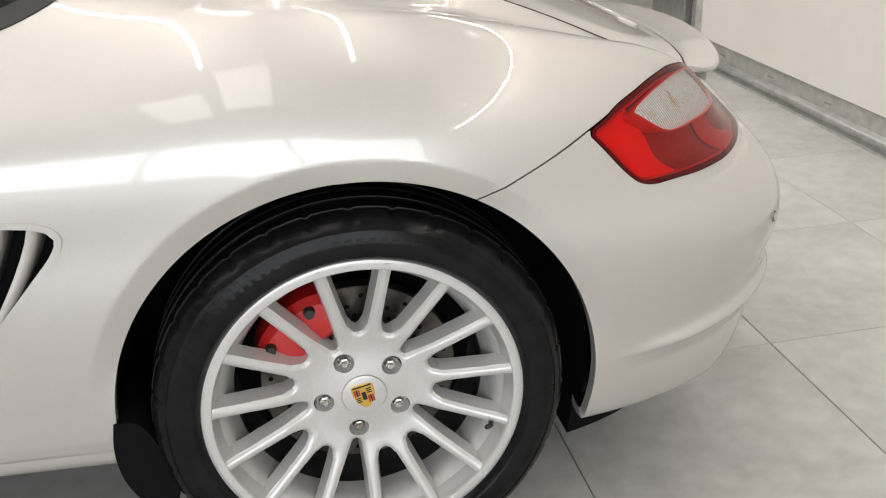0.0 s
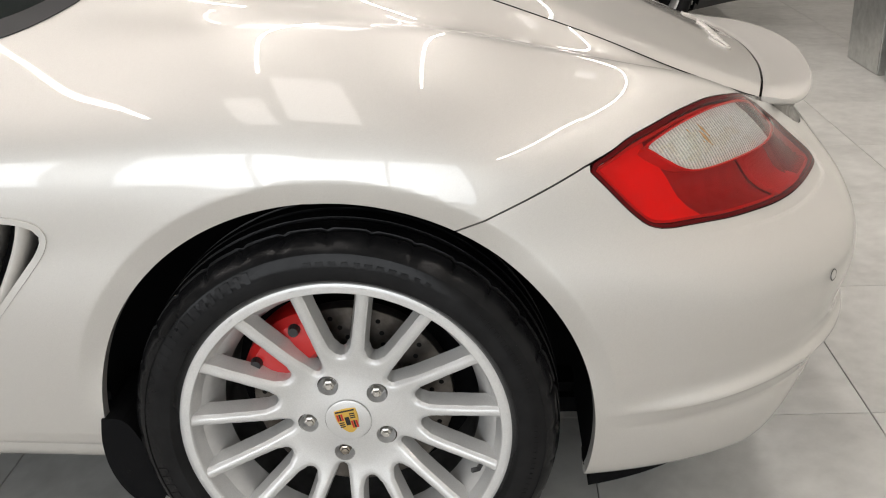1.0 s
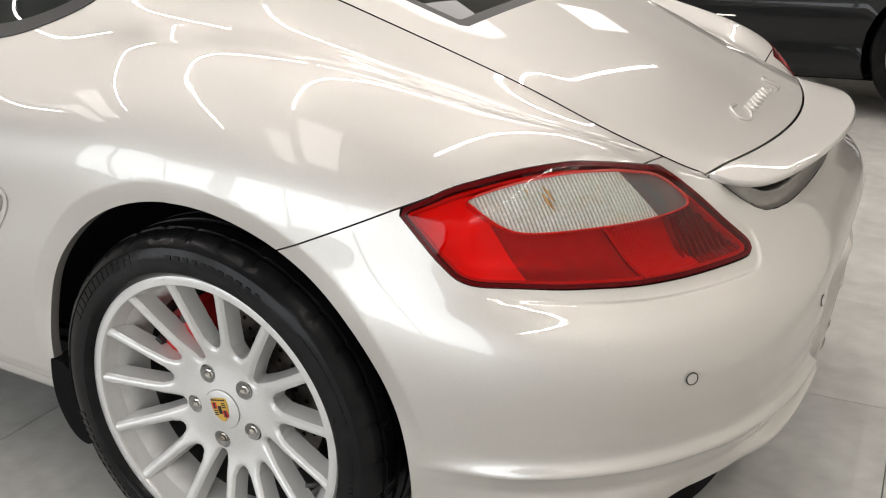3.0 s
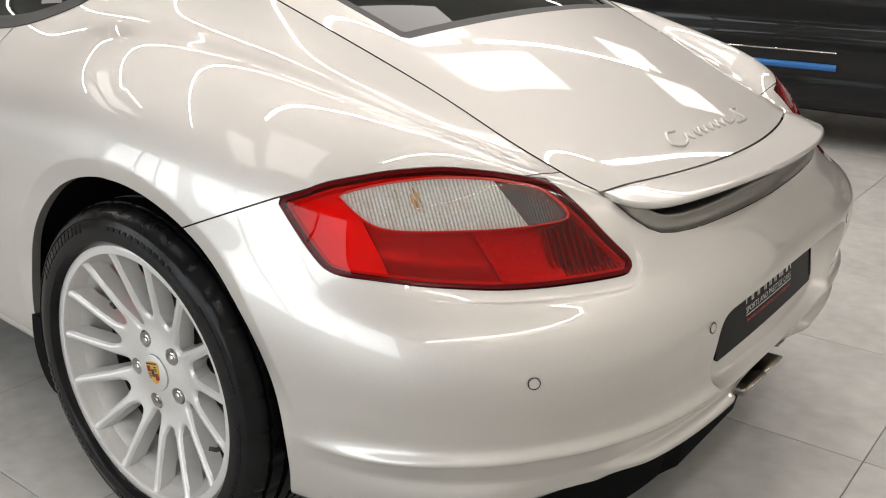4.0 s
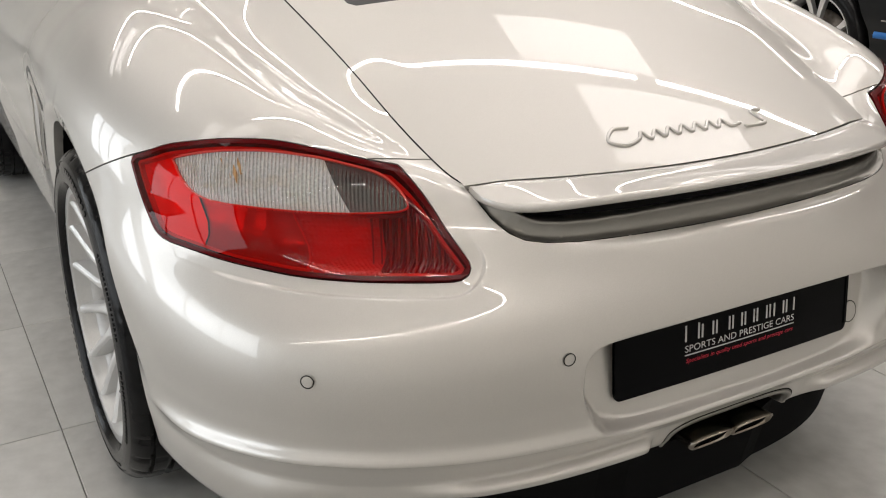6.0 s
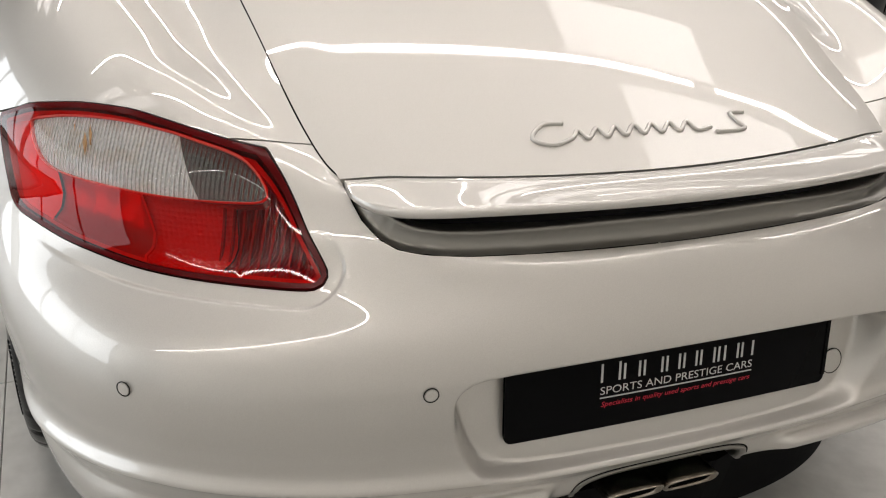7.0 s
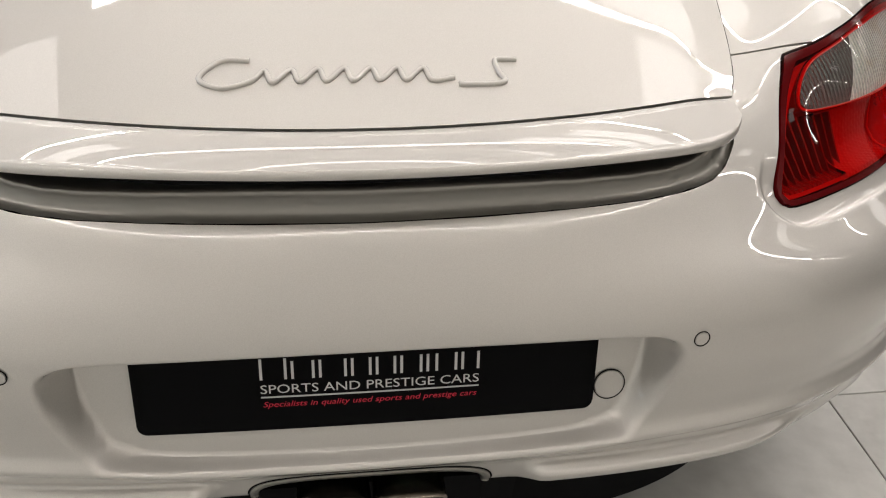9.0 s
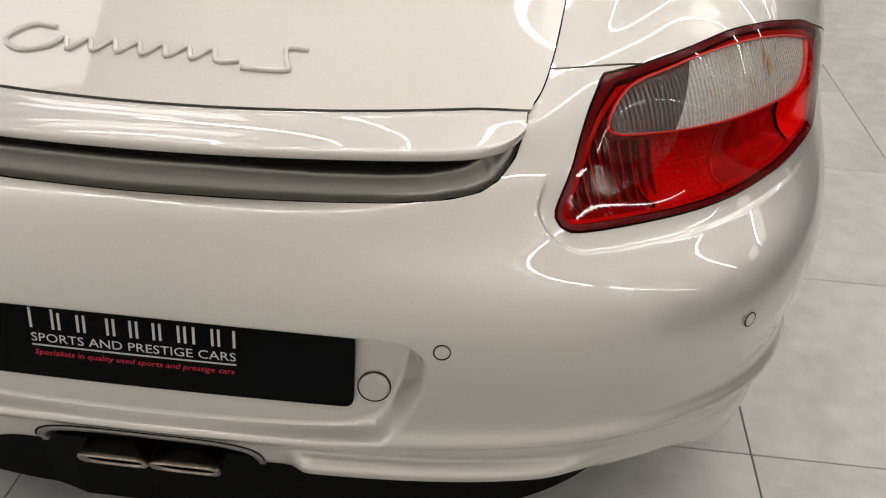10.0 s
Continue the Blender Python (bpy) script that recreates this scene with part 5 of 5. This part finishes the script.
for cy in (-0.047, 0.047):
    V, F = [], []
    ring = [(-0.16, 0.040, 0.026), (0.0, 0.044, 0.028), (0.050, 0.0462, 0.0290), (0.058, 0.0462, 0.0290), (0.061, 0.0440, 0.0270), (0.060, 0.0405, 0.0235), (0.054, 0.0385, 0.0215), (0.02, 0.038, 0.021), (-0.12, 0.037, 0.020)]
    for dx, a, b in ring:
        for i in range(32):
            t = 2 * math.pi * i / 32
            c, q = math.cos(t), math.sin(t)
            V.append((0.823 + dx + 0.50 * b * q, cy + a * math.copysign(abs(c) ** 0.8, c), 0.278 + 0.72 * b * math.copysign(abs(q) ** 0.8, q)))
    quads = lambda rows: [(r * 32 + i, r * 32 + (i + 1) % 32, (r + 1) * 32 + (i + 1) % 32, (r + 1) * 32 + i) for r in rows for i in range(32)]
    tip = mesh_part("tailpipe", V[:7 * 32], quads(range(6)), TANK, coupe, "oval stainless tailpipe")
    # the bore is plain black from just inside the rim
    mesh_part("pipe_bore", V[6 * 32:], quads(range(2)) + [tuple(range(64, 96))], LINER, tip, "black pipe bore")


# ---------------------------------------------------------------- the dark coupe behind
dark = thing("dark_coupe", "dark grey sports coupe with a blue sill line parked behind", "car", at=(-0.36, 4.27, 0))


def dark_body():
    xs = np.linspace(-2.30, 2.20, 70)
    rows = []
    for x in xs:
        e = 1 - smoothstep(1.55, 2.2, np.array(abs(x))) * 0.42
        hood = float(np.interp(x, [-2.3, -1.9, -1.0, 0.2, 1.2, 1.9, 2.2], [0.66, 0.82, 0.93, 0.92, 0.86, 0.74, 0.55]))
        roof = float(np.interp(x, [-2.3, -1.9, -1.1, -0.3, 0.3, 1.0, 1.6, 2.2], [0.70, 0.86, 1.14, 1.28, 1.27, 1.05, 0.82, 0.58]))
        side = [(0.62 * e, 0.17), (0.93 * e, 0.20), (0.955 * e, 0.27), (0.93 * e, 0.36), (0.945 * e, 0.44), (0.97 * e, 0.52), (0.945 * e, 0.60), (0.93 * e, 0.68), (0.955 * e, 0.78), (0.90 * e, hood)]
        side += [(0.72 * e, max(hood + 0.02, hood * 0.45 + roof * 0.55)), (0.55 * e, max(hood + 0.03, roof - 0.03)), (0.0, max(hood + 0.035, roof))]
        side = [(a, min(z, hood + 0.005) if z < hood else z) for a, z in side]
        rows.append([(x, -a, z) for a, z in side] + [(x, a, z) for a, z in side[-2::-1]])
    P = np.array(rows)
    n = np.cross(np.gradient(P, axis=0), np.gradient(P, axis=1))
    return Skin(P.reshape(-1, 3), n.reshape(-1, 3), grid_faces(P.shape[0], P.shape[1]))


dsheet = dark_body()
WB = (1.40, -1.40)


def dark_arch(V):
    d = np.minimum(np.hypot(V[:, 0] - WB[0], V[:, 2] - 0.335), np.hypot(V[:, 0] - WB[1], V[:, 2] - 0.335)) - 0.375
    return np.where((np.abs(V[:, 1]) > 0.5) & (V[:, 2] < 0.8), d, 0.5)


def dark_glass(V):
    inside = np.minimum(np.minimum(V[:, 2] - 0.955, 1.17 - V[:, 2]), np.minimum(V[:, 0] + 1.2, 0.95 - V[:, 0]))
    return np.where(np.abs(V[:, 1]) > 0.45, inside, -0.5)


dsheet.cut(dark_arch).cut(lambda V: -dark_glass(V)).build("body", DARKCAR, dark, 0.02)
dsheet.cut(dark_glass).build("side_glass", GLASSD, dark, 0.0, "dark tinted side glass")
for side in (-1, 1):
    V = []
    for x in np.linspace(-1.0, 0.40, 30):
        for dy, z in ((-0.02, 0.404), (0.006, 0.408), (0.010, 0.425), (0.004, 0.440), (-0.02, 0.444)):
            V.append((x, side * (0.947 + dy), z))
    mesh_part("sill_trim", V, grid_faces(30, 5), BLUE, dark, "bright blue sill trim")
    V = []
    # the highlight on the body crease, laid on as a thin polished strip
    for x in np.linspace(-0.95, 0.40, 24):
        for dy, z in ((-0.02, 0.497), (0.012, 0.500), (0.012, 0.505), (-0.02, 0.508)):
            V.append((x, side * (0.966 + dy), z))
    mesh_part("sill_crease", V, grid_faces(24, 4), CHROME, dark, "thin bright strip drawing the highlight along the body crease")
    for x in WB:
        V = []
        for i in range(25):
            a = radians(-15 + 210 * i / 24)
            for rr, y in ((0.378, 0.90), (0.38, 0.50), (0.06, 0.50)):
                V.append((x + rr * math.cos(a), side * y, 0.335 + rr * math.sin(a)))
        mesh_part("wheel_liner", V, grid_faces(25, 3), LINER, dark)


def star_wheel(parent, at, turn):
    V, F = lathe([(0.19, -0.1), (0.238, -0.1), (0.242, 0.06), (0.247, 0.088), (0.256, 0.094), (0.262, 0.090), (0.262, 0.08), (0.24, 0.05)], 72)
    w = mesh_part("wheel", V, F, MACH, parent, "machined alloy wheel with forked spokes and black fields")
    V, F = lathe([(0.256, 0.085), (0.262, 0.100), (0.285, 0.106), (0.315, 0.098), (0.330, 0.085), (0.336, 0.06), (0.336, -0.06), (0.325, -0.09), (0.25, -0.09)], 72)
    mesh_part("tyre", V, F, RUBBER, w, "black tyre")
    V, F = lathe([(0.0, -0.02), (0.24, -0.02)], 48)
    mesh_part("back_plate", V, F, LINER, w)
    V, F = lathe([(0.07, -0.005), (0.17, -0.005), (0.171, -0.012)], 60)
    mesh_part("brake_disc", V, F, DISC, w)
    for k in range(5):
        for s in (-1, 1):
            V = []
            for r, ang, hw, d in ((0.045, 3 * s, 0.014, 0.060), (0.10, 6 * s, 0.012, 0.066), (0.17, 9.5 * s, 0.013, 0.076), (0.225, 12 * s, 0.015, 0.086), (0.247, 13 * s, 0.019, 0.089)):
                a = radians(ang)
                for q, dd in ((-hw * 1.1, -0.03), (-hw, 0), (hw, 0), (hw * 1.1, -0.03)):
                    V.append((r * math.cos(a) - q * math.sin(a), -(d + dd), r * math.sin(a) + q * math.cos(a)))
            o = mesh_part("spoke", V, [f[::-1] for f in grid_faces(5, 4)], MACH, w, "", False)
            o.rotation_euler = (0, -radians(90 + 72 * k), 0)
    V, F = lathe([(0.06, 0.04), (0.055, 0.066), (0.036, 0.068), (0.034, 0.064), (0.0, 0.066)], 40)
    mesh_part("hub", V, F, BLACK, w)
    V, F = lathe([(0.026, 0.064), (0.025, 0.070), (0.0, 0.072)], 32)
    mesh_part("cap_emblem", V, F, BLUE, w, "round blue cap emblem")
    w.location, w.rotation_euler = at, (0, 0, radians(turn))
    return w


d1 = star_wheel(dark, (WB[0], -0.855, 0.336), 0)
wheel_copy(d1, (WB[1], -0.855, 0.336), 0)
wheel_copy(d1, (WB[0], 0.855, 0.336), 180)
wheel_copy(d1, (WB[1], 0.855, 0.336), 180)
part("underbody", box_bm((-1.9, -0.6, 0.13), (1.8, 0.6, 0.2), 0.02), LINER, dark)


# ---------------------------------------------------------------- floor tiles
one_tile = None
V, F = [], []
for i in range(-16, 8):
    for j in range(-10, 14):
        x, y = TX0 + PITCH * i, TY0 + PITCH * j
        if x < X0 or y < Y0 or y + PITCH > Y1 or x > X1 + 2.2:
            continue
        if -3.9 < x < 2.9 and -3.0 < y < 5.6:
            if one_tile is None:
                ob = part("tile", tile_bm(0, PITCH, 0, PITCH), TILE, floor)
                one_tile = ob.data
            else:
                ob = new("tile", one_tile)
                ob.parent = floor
            ob.location = (x, y, 0)
        else:
            b = len(V)
            g = 0.0015
            V += [(x + g, y + g, 0), (x + PITCH - g, y + g, 0), (x + PITCH - g, y + PITCH - g, 0), (x + g, y + PITCH - g, 0)]
            V += [(p[0], p[1], -0.004) for p in V[b:b + 4]]
            F += [(b, b + 1, b + 2, b + 3)] + [(b + 4 + k, b + 4 + (k + 1) % 4, b + (k + 1) % 4, b + k) for k in range(4)]
tagged(mesh_part("tiles_far", V, F, TILE, floor, "", False), kind="stuff")
